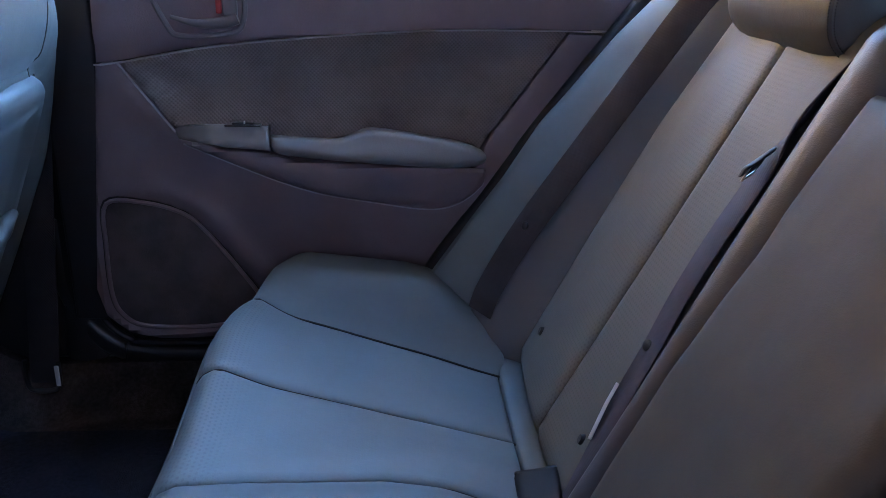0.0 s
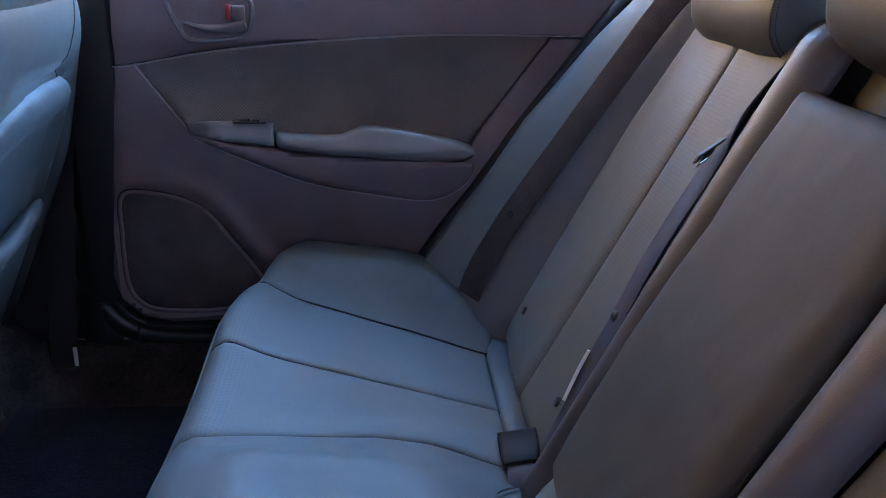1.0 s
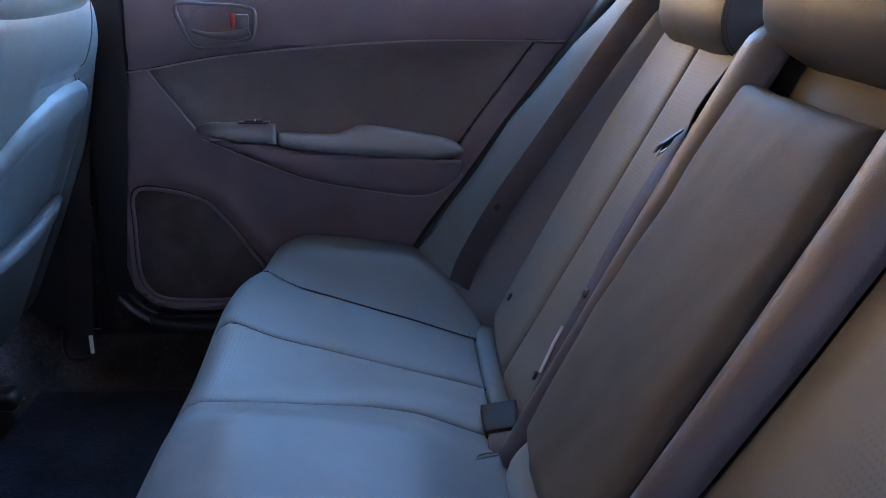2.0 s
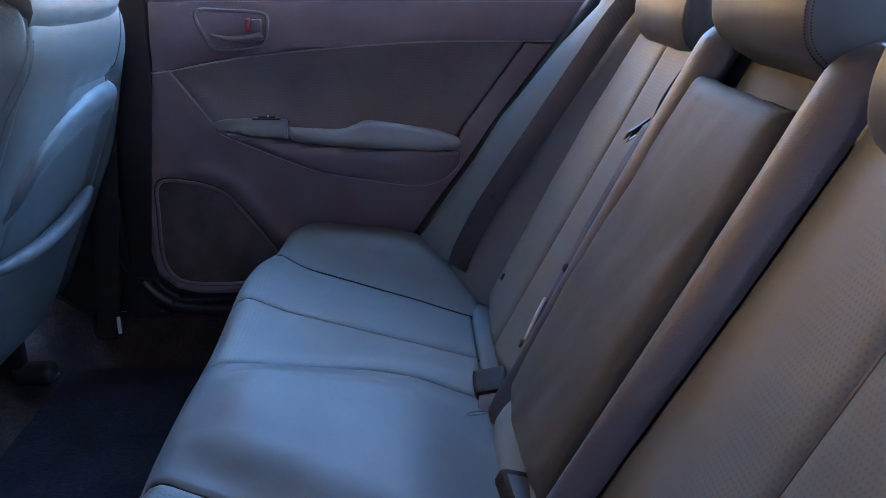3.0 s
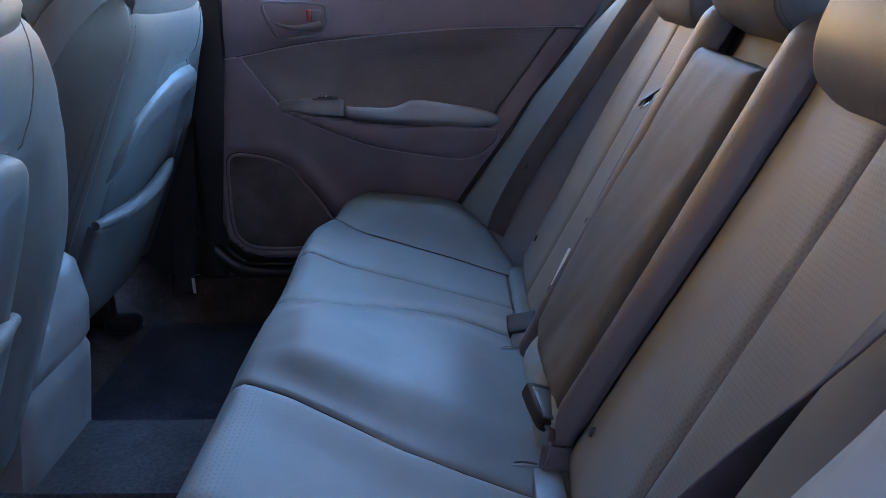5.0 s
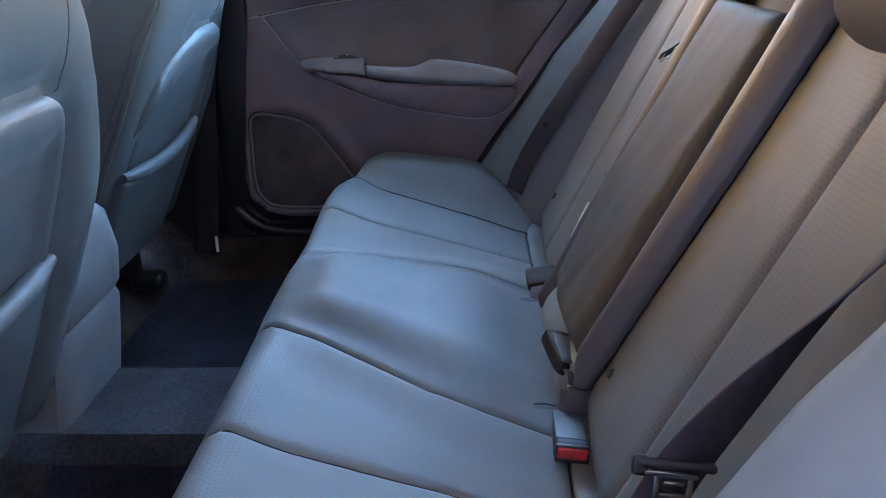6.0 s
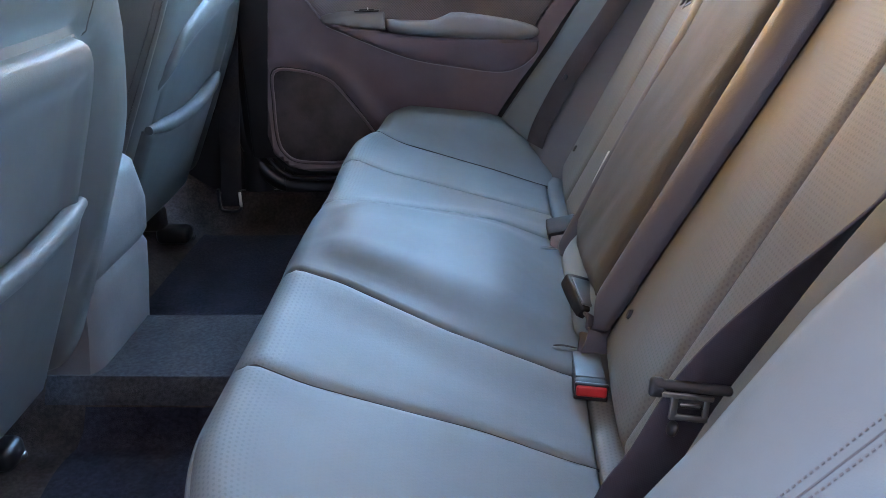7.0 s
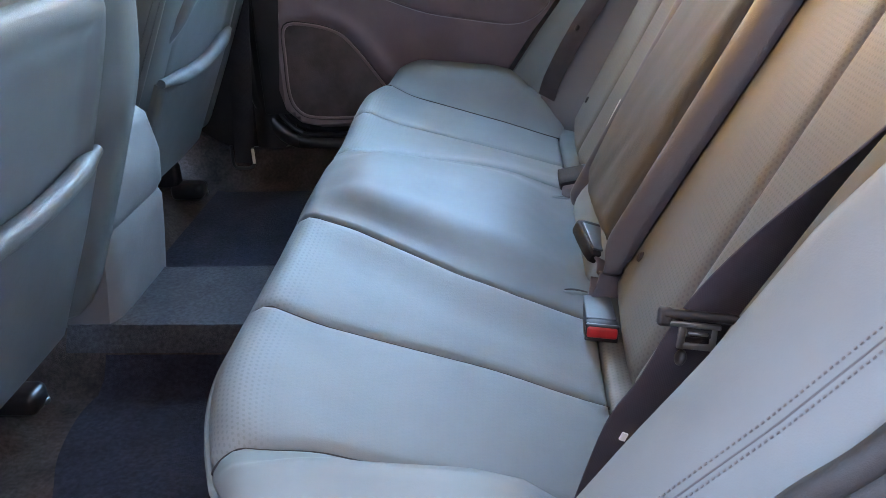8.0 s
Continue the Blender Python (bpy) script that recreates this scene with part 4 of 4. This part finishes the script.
def front_seat(at, label, extra, wrap):
    """A front seat seen from behind; its origin lies in the rear face, at the middle of the pocket's lip."""
    root = thing("front_seat", label, "car seat", "front seats", at)

    def half(z, side):
        return line(z, extra) if side > 0 else seat_half(z)

    slanted = wrap < 0.3

    def panel_half(z):
        if slanted:
            return line(z, [(-0.28, 0.235), (0.0, 0.240), (0.095, 0.220), (0.166, 0.203), (0.185, 0.192), (0.200, 0.170)])
        return line(z, [(-0.28, 0.15), (-0.1, 0.180), (0.0, 0.186), (0.10, 0.181), (0.15, 0.174), (0.172, 0.166), (0.188, 0.152), (0.196, 0.138), (0.200, 0.122)])

    def panel_top(y):
        return line(y, [(-0.115, 0.078), (-0.085, 0.134), (-0.039, 0.163), (0.0, 0.181), (0.057, 0.196), (0.12, 0.201), (0.2, 0.200)]) if slanted else 0.200

    def face(y, z):
        h = half(z, y)
        t = abs(y) / h
        turned = 0.150 * ((-y - wrap) / max(0.01, h - wrap)) ** 1.3 if y < -wrap else 0.0
        return Vector((-turned - 0.034 * t ** 5 - 0.022 * smooth01((z - 0.22) / 0.14) ** 2 + 0.010 * (1 - t * t), y, z))

    def rear(y, z):
        """The cover with the valley round the back panel and the padded edge outside it."""
        p = face(y, z)
        if y < 0 and slanted:
            return p
        e = abs(y) - panel_half(z) - 0.018
        low = 1 - smooth01((z - 0.15) / 0.07)
        valley = 0.024 * math.exp(-(e / 0.024) ** 2) * low + 0.010 * math.exp(-((z - 0.212) / 0.012) ** 2) * smooth01((panel_half(0.19) + 0.02 - abs(y)) / 0.03)
        lift = 0.020 * smooth01((e - 0.005) / 0.06) * (1 - smooth01((z - 0.02) / 0.20)) * (1 - smooth01((abs(y) / half(z, y) - 0.88) / 0.12))
        return p + Vector((lift - valley, 0, 0))

    def border(a, b):
        z = -0.27 + 0.600 * b
        lo, hi = min(half(z, -1), wrap), half(z, 1)
        return rear(-lo + (lo + hi) * a, z)

    def turned_side(a, b):
        z = -0.27 + 0.600 * b
        lo = min(half(z, -1) - 0.012, wrap)
        return rear(-half(z, -1) + (half(z, -1) - lo) * a, z)
    part("back_cover", quilt(border, (1, 0, 0), 0.50, 0.62, 0.015, 0.020, 0.034, 0.03), LEATHER_BACK, root)

    # The turned side gets dark leather in place of the shade on it
    if slanted:
        part("side_bolster", quilt(turned_side, (0.6, -0.8, 0), 0.2, 0.62, 0.015, 0.006, 0.014, 0.02), LEATHER_DARK, root, "leather side of the backrest, darkened as in shade")

    def flank(side):
        def fn(a, b):
            z = -0.27 + 0.60 * b
            h = half(z, side)
            depth = line(z, [(-0.27, 0.20), (0.0, 0.17), (0.2, 0.12), (0.33, 0.06)])
            lead = 0.034 + 0.022 * smooth01((z - 0.22) / 0.14) ** 2 + (0.150 if side < 0 and wrap < h else 0.0)
            return (-lead - depth * a, side * (h + 0.012 * math.sin(math.pi * a) - 0.02 * a * a), z)
        return fn
    for side in (-1, 1):
        # Flanks are darkened by material to give them their shade
        part("side_bolster", quilt(flank(side), (0, side, 0), 0.15, 0.62, 0.015, 0.010, 0.016, 0.02), LEATHER_DARK, root, "leather side of the backrest, darkened as in shade")
        bits = []
        for inset in (0.0, 0.009) if side < 0 or slanted else ():
            edge = [rear(side * (min(half(z, side) - 0.003, wrap + 0.022 - 0.20 * max(0, z - 0.2) if side < 0 else 1) - inset), z) + Vector((0.0008, 0, 0)) for z in np.linspace(-0.2, 0.30, 90)]
            bits += [sweep([p, p + (q - p) * 0.8], 0.0010, 5) for p, q in zip(edge, edge[1:])]
        if bits:
            part("stitching", join(*bits), LEATHER_DARK, root, "dark edge stitching")
        if side > 0 or wrap > 0.2:
            seam_pts = [rear(side * (0.150 + 0.01 * math.sin(6 * z)), z) + Vector((0.0004, 0, 0)) for z in np.linspace(0.18, 0.335, 24)]
            part("seam", sweep(seam_pts, 0.0007, 6), LEATHER_DARK, root)
    part("top_roll", sweep([rear(y, 0.325) + Vector((-0.030, 0, -0.006)) for y in np.linspace(-0.15, 0.20, 22)], 0.034, 12), LEATHER_BACK, root, "rounded leather top of the backrest")

    def front(a, b):
        z = -0.27 + 0.60 * b
        return (-0.16 + 0.06 * b, seat_half(z) * (1.9 * a - 0.95), z)
    part("front_cover", quilt(front, (-1, 0, 0), 0.45, 0.62, 0.03, 0.03, 0.05, 0.03), LEATHER_BACK, root)

    def across(w, a):
        return -min(w, wrap - 0.03) + (w + min(w, wrap - 0.03)) * a

    def hard(a, b):
        """The back panel: a rolled rim along its arched top and its sides, flat between them."""
        lo = 0.115 if slanted else panel_half(-0.20 + 0.40 * b)
        top = panel_top(-lo + (lo + 0.19) * a)
        z = -0.20 + (top + 0.20) * b
        y = -lo + (lo + panel_half(z + (0.200 - top) * b)) * a
        rim = max(smooth01((z - top + 0.070) / 0.045), smooth01((abs(2 * a - 1) - 0.76) / 0.16) if a > 0.5 or not slanted else 0.0)
        return face(y, z) + Vector((0.002 + 0.012 * rim, 0, 0))
    part("back_panel", quilt(hard, (1, 0, 0), 0.36, 0.40, 0.010, 0.016, 0.026, 0.03), LEATHER_BACK, root, "inset back panel with a rounded top")

    def pocket(a, b):
        z = -0.255 + 0.245 * b
        y = across(panel_half(z) + (-0.022 if slanted else 0.004), a)
        sag = -0.012 * math.sin(math.pi * a) * b - (0.024 * (1 - a) * b if slanted else 0.0)
        return face(y, z + sag) + Vector((0.017 + 0.008 * math.sin(math.pi * a) * b, 0, 0))
    pk = part("map_pocket", quilt(pocket, (1, 0, 0), 0.37, 0.245, 0.012, 0.010, 0.014, 0.022), LEATHER_BACK, root, "leather map pocket with a padded lip")
    lip = []
    for a in np.linspace(0.0, 1.0, 30):
        y = across(0.216 if slanted else 0.188, a)
        lip.append(face(y, -0.004 - 0.012 * math.sin(math.pi * a) - (0.024 * (1 - a) if slanted else 0.0)) + Vector((0.011 + 0.009 * math.sin(math.pi * a), 0, 0)))
    part("padded_lip", sweep(lip, [0.0075 + 0.0055 * smooth01(min(k / 6, (29 - k) / 4)) for k in range(30)], 12), LEATHER_BACK, pk)
    part("lip_seam", sweep([p + Vector((-0.0005, 0, -0.028)) for p in lip[1:-1]], 0.0016, 6), SEAM, pk)
    rim = [rear(side * min(panel_half(z) + 0.004, wrap - 0.026 if side < 0 else 1), z) + Vector((0.001, 0, 0)) for side, zs in (((-1, np.linspace(-0.24, 0.198, 30)),) if not slanted else ()) + ((1, np.linspace(0.198, -0.24, 30)),) for z in zs]
    part("panel_groove", sweep(rim, 0.0022, 8), LEATHER_DARK, root, "dark groove round the back panel")
    # headrest, posts, lower cushion and rails
    hd = part("head_restraint", block((0.10, 0.25, 0.17), (-0.14, 0, 0.438), 0.045, 6), LEATHER_BACK, root, "leather head restraint")
    part("seam", sweep([(-0.0885, -0.075, 0.39), (-0.0885, -0.075, 0.52)], 0.0014, 6), SEAM, hd)
    for y in (-0.055, 0.055):
        part("post", sweep([(-0.13, y, 0.39), (-0.12, y, 0.30)], 0.006, 10), STEEL, root, "steel headrest post")
        part("post_guide", block((0.022, 0.030, 0.014), (-0.115, y, 0.338), 0.004), PLASTIC_BLACK, root)
    return root


PASS_LEAN, DRIVE_LEAN = 24.5, 20.5
passenger = front_seat(pose(-0.540, 0.364, 0.432, 0, PASS_LEAN, 0), "grey leather front passenger seat with a map pocket", [(-0.27, 0.378), (-0.1, 0.380), (0.06, 0.368), (0.14, 0.356), (0.19, 0.338), (0.24, 0.306), (0.29, 0.256), (0.32, 0.222), (0.34, 0.17)], 0.168)
driver = front_seat(pose(-0.462, -0.382, 0.436, 0, DRIVE_LEAN, 0), "grey leather driver seat with a map pocket", [(-0.27, 0.350), (-0.2, 0.364), (0.0, 0.374), (0.07, 0.371), (0.13, 0.360), (0.18, 0.343), (0.24, 0.298), (0.30, 0.240), (0.34, 0.17)], 0.9)


def seat_base(root, x, y):
    back = root.matrix_world.inverted()

    def part_here(*args):
        ob = part(*args)
        if args[3] is root:
            ob.matrix_parent_inverse = back
        return ob
    part_here("seat_cushion", block((0.50, 0.46, 0.14), (x - 0.27, y, 0.24), 0.04, 4), LEATHER_DARK, root)
    for dy in (-0.16, 0.16):
        rail = part_here("rail", block((0.50, 0.035, 0.05), (x - 0.22, y + dy, 0.135), 0.008), PLASTIC_BLACK, root, "black seat rail")
        part("rail_cover", block((0.07, 0.045, 0.035), (x + 0.045, y + dy, 0.100), 0.012, 4), GLOSS_BLACK, rail, "glossy black rail end cover")
        part("bolt", block((0.012, 0.012, 0.010), (x + 0.076, y + dy + 0.010, 0.09), 0.004), STEEL, rail)


seat_base(passenger, -0.69, 0.36)
seat_base(driver, -0.66, -0.39)


# ---- centre console ----
console = thing("centre_console", "grey plastic centre console between the front seats", "console")


def rear_x(z):
    return line(z, [(0.11, -0.530), (0.20, -0.516), (0.33, -0.500), (0.395, -0.512), (0.43, -0.540)])


def console_shell(z0, z1, inset=0.0, bevel=0.012, cap=False):
    """A closed stretch of the console, from the rear face forward."""
    bm = bmesh.new()
    prof = []
    for k in range(25):
        a = k / 24
        y = -0.1 + 0.21 * a
        prof.append((y * (1 - inset), abs(2 * a - 1) ** 9))
    zs = np.linspace(z0, z1, 12)
    rows = []
    for z in zs:
        edge = max(0.0, 1 - (z1 - z) / bevel, 1 - (z - z0) / bevel)
        shrink = 0.006 * edge * edge
        h = 1 - shrink * 8
        x = rear_x(z) - shrink
        row = [(-1.15, -0.1 * h, z)] + [(x - 0.012 * r, y * h, z) for y, r in prof] + [(-1.15, 0.1 * h, z)]
        rows.append([bm.verts.new(p) for p in row])
    n = len(rows[0])
    for a, b in zip(rows, rows[1:]):
        for i in range(n):
            bm.faces.new((a[i], a[(i + 1) % n], b[(i + 1) % n], b[i]))
    bm.faces.new(rows[0]), bm.faces.new(rows[-1])
    return bm


part("lower_body", console_shell(0.105, 0.272), PLASTIC_GREY, console, "textured grey plastic lower shell")
part("upper_body", console_shell(0.270, 0.400, -0.02), PLASTIC_GREY, console, "smooth grey upper shell")
part("lid", console_shell(0.402, 0.445, -0.03, 0.03), LEATHER, console, "padded console lid")


# ---- belts and buckles ----
def belt_tongue(at, root, size=0.85, grip_mat=None):
    """A steel tongue below a black moulded grip; its width runs along local x."""
    grip = join(block((0.070, 0.011, 0.009), (0, 0, 0.004), 0.004), block((0.014, 0.010, 0.018), (-0.031, 0, 0.001), 0.004), block((0.030, 0.005, 0.016), (0.001, 0.001, -0.008), 0.002))
    tong = join(block((0.046, 0.004, 0.005), (-0.004, -0.003, -0.004), 0.001, 1), block((0.007, 0.004, 0.024), (-0.014, 0, -0.015), 0.0015, 2), block((0.006, 0.004, 0.020), (0.014, 0, -0.014), 0.0015, 2), block((0.034, 0.004, 0.006), (0, 0, -0.024), 0.0015, 2), block((0.018, 0.003, 0.003), (0, -0.002, -0.012), 0.001, 1))
    for bm in (grip, tong):
        bmesh.ops.transform(bm, matrix=at @ Matrix.Scale(size, 4), verts=bm.verts)
    t = part("tongue", tong, STEEL, root, "bright steel tongue")
    part("grip", grip, grip_mat or PLASTIC_BLACK, t, "moulded plastic grip")


def stop_button(p, n, root):
    bm = bmesh.new()
    bmesh.ops.create_uvsphere(bm, u_segments=14, v_segments=8, radius=0.0065)
    bmesh.ops.transform(bm, matrix=Matrix.Translation(p) @ Vector(n).to_track_quat("Z", "Y").to_matrix().to_4x4() @ Matrix.Diagonal((1, 1, 0.55, 1)), verts=bm.verts)
    part("stop_button", bm, PLASTIC_BLACK, root, "small black stop button")


far_belt = thing("seat_belt", "dark grey seat belt hanging over the far bolster", "seat belt", "seat belts")
fb = [(0.112, 0.612, 0.255), (0.126, 0.606, 0.30), (0.1740, 0.599, 0.394), (0.255, 0.588, 0.524), (0.311, 0.578, 0.615), (0.370, 0.566, 0.710), (0.43, 0.575, 0.78), (0.50, 0.62, 0.90)]
part("webbing", strap(curve3(fb, 42), (0.75, -0.60, -0.30), 0.041), WEBBING_FAR, far_belt)
stop_button((0.170, 0.597, 0.397), (-0.8, -0.5, 0.4), far_belt)

mid_belt = thing("seat_belt", "dark grey centre seat belt along the backrest", "seat belt", "seat belts")
mb = [(back_x(z) - 0.0105, y, z) for y, z in ((0.180, 0.240), (0.193, 0.290), (0.208, 0.340), (0.216, 0.395), (0.228, 0.450), (0.232, 0.510), (0.230, 0.550), (0.228, 0.590), (0.222, 0.626), (0.204, 0.675), (0.172, 0.715))] + [(0.430, 0.130, 0.77)]
mbp = curve3(mb, 42)
part("webbing", strap(mbp, [Vector((0.10, 0.98, -0.05)).lerp(Vector((0.60, 0.70, -0.30)), smooth01((p.z - 0.58) / 0.06)) for p in mbp], [0.047 - 0.018 * smooth01((p.z - 0.57) / 0.05) for p in mbp]), WEBBING, mid_belt)
hang = Matrix(((0.72, 0.30, 0.45, 0.322), (0.25, -0.95, 0.0, 0.222), (0.40, 0.10, 0.89, 0.590), (0, 0, 0, 1)))
belt_tongue(hang, mid_belt, 0.62, PLASTIC_BLACK)
stop_button((back_x(0.398) - 0.0125, 0.224, 0.398), (-0.8, -0.2, 0.4), mid_belt)
part("care_label", strap([(back_x(z) - 0.014, y, z) for y, z in ((0.228, 0.352), (0.224, 0.330), (0.212, 0.296))], (0.4, 0.85, -0.25), 0.007, 0.0018), LABEL, mid_belt, "white sewn-on label")

near_belt = thing("seat_belt", "dark grey seat belt lying over the near bolster", "seat belt", "seat belts")
nb = [(0.100, -0.545, 0.205), (0.127, -0.538, 0.290), (0.152, -0.535, 0.332), (0.184, -0.530, 0.395), (0.235, -0.528, 0.468), (0.287, -0.530, 0.537), (0.35, -0.54, 0.63), (0.42, -0.56, 0.76), (0.50, -0.60, 0.90)]
nbp = curve3(nb, 48)
turn = [Vector((0.95, 0.25, -0.35)).lerp(Vector((0.36, 0.90, -0.24)), smooth01((p.z - 0.38) / 0.20)) for p in nbp]
part("webbing", strap(nbp, turn, 0.047), WEBBING, near_belt)
belt_tongue(Matrix.Translation((0.174, -0.540, 0.394)) @ Matrix.Rotation(radians(7), 4, "Y") @ Matrix.Rotation(radians(-15), 4, "X"), near_belt)
stop_button((0.161, -0.544, 0.364), (-0.8, -0.2, 0.4), near_belt)
part("care_label", strap([(0.1235, -0.541, 0.290), (0.1205, -0.542, 0.284)], (0.95, 0.25, -0.35), 0.005, 0.0016), LABEL, near_belt, "white sewn-on label")

pillar_belt = thing("seat_belt", "dark front seat belt anchored at the sill", "seat belt", "seat belts")
part("webbing", strap([(-0.575, 0.700, 0.090), (-0.572, 0.698, 0.13), (-0.555, 0.70, 0.30), (-0.53, 0.705, 0.55), (-0.51, 0.70, 0.80)], (1, 0, 0), 0.046), WEBBING_SHADED, pillar_belt)
part("anchor_bar", sweep(curve3([(-0.600, 0.692, 0.14), (-0.600, 0.690, 0.10), (-0.59, 0.688, 0.088), (-0.56, 0.688, 0.088), (-0.550, 0.69, 0.10), (-0.549, 0.692, 0.135)], 20), 0.004, 8), PLASTIC_BLACK, pillar_belt, "black anchor loop")
part("care_label", block((0.007, 0.003, 0.036), (-0.5475, 0.680, 0.118), 0.001, 1), LABEL, pillar_belt, "white tag")


def housing_mesh(width, length, thick):
    """A moulded buckle housing along y: full at the button end, drawn in towards the strap."""
    bm = bmesh.new()
    rows = []
    for k, (t, w, h) in enumerate(((0.0, 0.86, 0.78), (0.03, 0.97, 0.95), (0.10, 1.0, 1.0), (0.45, 0.97, 1.0), (0.75, 0.92, 0.92), (0.94, 0.86, 0.78), (1.0, 0.78, 0.6))):
        ring = []
        for j in range(24):
            a = 2 * math.pi * j / 24
            c, d = math.cos(a), math.sin(a)
            ring.append(bm.verts.new((math.copysign(abs(c) ** 0.35, c) * width * w / 2, (t - 0.5) * length, math.copysign(abs(d) ** 0.45, d) * thick * h / 2)))
        rows.append(ring)
    for a, b in zip(rows, rows[1:]):
        for j in range(24):
            bm.faces.new((a[j], a[(j + 1) % 24], b[(j + 1) % 24], b[j]))
    bm.faces.new(rows[0]), bm.faces.new(rows[-1])
    return bm


def buckle(at, label, button=True, width=0.040, length=0.085, thick=0.023, mat=None, stalk=None, flare=0.036, plate=True):
    """A belt buckle lying along local y, with its button at the -y end and its webbing at the other."""
    root = thing("seat_belt_buckle", label, "buckle", "seat belt buckles", at)
    part("housing", housing_mesh(width, length, thick), mat or BUCKLE_BLACK, root, "moulded plastic housing")
    if button:
        part("button_frame", block((width * 0.96, 0.006, thick * 0.90), (0, -length / 2 + 0.001, 0), 0.002), GLOSS_BLACK, root, "glossy black button frame")
        part("button", block((width * 0.88, 0.010, thick * 0.58), (0, -length / 2 + 0.0008, 0.001), 0.003), RED, root, "red release button")
    if plate:
        # Plate added to carry the painted sheen of the housing's top
        part("sheen_plate", block((width * 0.86, length * 0.80, 0.003), (-0.001, 0.004, thick / 2 - 0.0002), 0.0013, 3), BUCKLE_SHEEN, root, "grey plate for the sky's sheen on the face")
    end = length / 2
    path = curve3(stalk or [(0, end - 0.006, 0), (0.003, end + 0.013, 0.004), (0.004, end + 0.024, -0.008), (0.004, end + 0.028, -0.035)], 16)
    part("stalk", strap(path, (1, 0, 0), [width * 0.62 + (flare - width * 0.62) * smooth01(k / (len(path) - 1)) for k in range(len(path))], 0.002), WEBBING_PALE, root, "folded webbing stalk")
    return root


buckle(pose(0.138, -0.213, 0.207, -10, 5, -3), "black seat belt buckle with a red button on the cushion", length=0.102, mat=BUCKLE_GREY, flare=0.048, stalk=[(0, 0.044, 0.002), (0.004, 0.062, 0.016), (0.008, 0.078, 0.024), (0.013, 0.094, 0.016), (0.018, 0.104, -0.010), (0.020, 0.106, -0.035)])
buckle(pose(0.138, 0.222, 0.222, 0, 12, 176), "black seat belt buckle lying face away on the cushion", width=0.050, length=0.060, flare=0.052, plate=False, stalk=[(0, 0.022, 0.0), (0, 0.040, -0.002), (-0.002, 0.056, -0.012), (-0.002, 0.068, -0.026)])
buckle(pose(0.147, -0.082, 0.243, -12, -22, 194), "dark grey centre belt buckle standing out of the cushion slot", False, 0.050, 0.074, 0.024, flare=0.064, stalk=[(0, 0.030, 0.0), (-0.002, 0.046, 0.003), (-0.006, 0.058, -0.004), (-0.008, 0.070, 0.001), (-0.010, 0.084, -0.010), (-0.010, 0.092, -0.034)])
for y0, y1 in ((0.130, 0.175), (-0.168, -0.150)):
    def slit(lift, shift):
        mid = (y0 + y1) / 2
        return curve3([(x, y + shift, cushion_z(min(x, 0.135), y + shift) + lift) for x, y in ((0.096, y0), (0.112, mid), (0.134, y1))], 14)
    swell = [math.sin(math.pi * k / (len(slit(0, 0)) - 1)) for k in range(len(slit(0, 0)))]
    slot = tagged(part("belt_slot", sweep(slit(-0.0018, 0.0), [0.0006 + 0.0030 * w for w in swell], 8), SEAM), "dark slit for the buckle webbing in the cushion", "seat slot")
    part("lip", sweep(slit(-0.0010, -0.005), [0.0012 + 0.0022 * w for w in swell], 8), LEATHER, slot, "rolled leather lip")
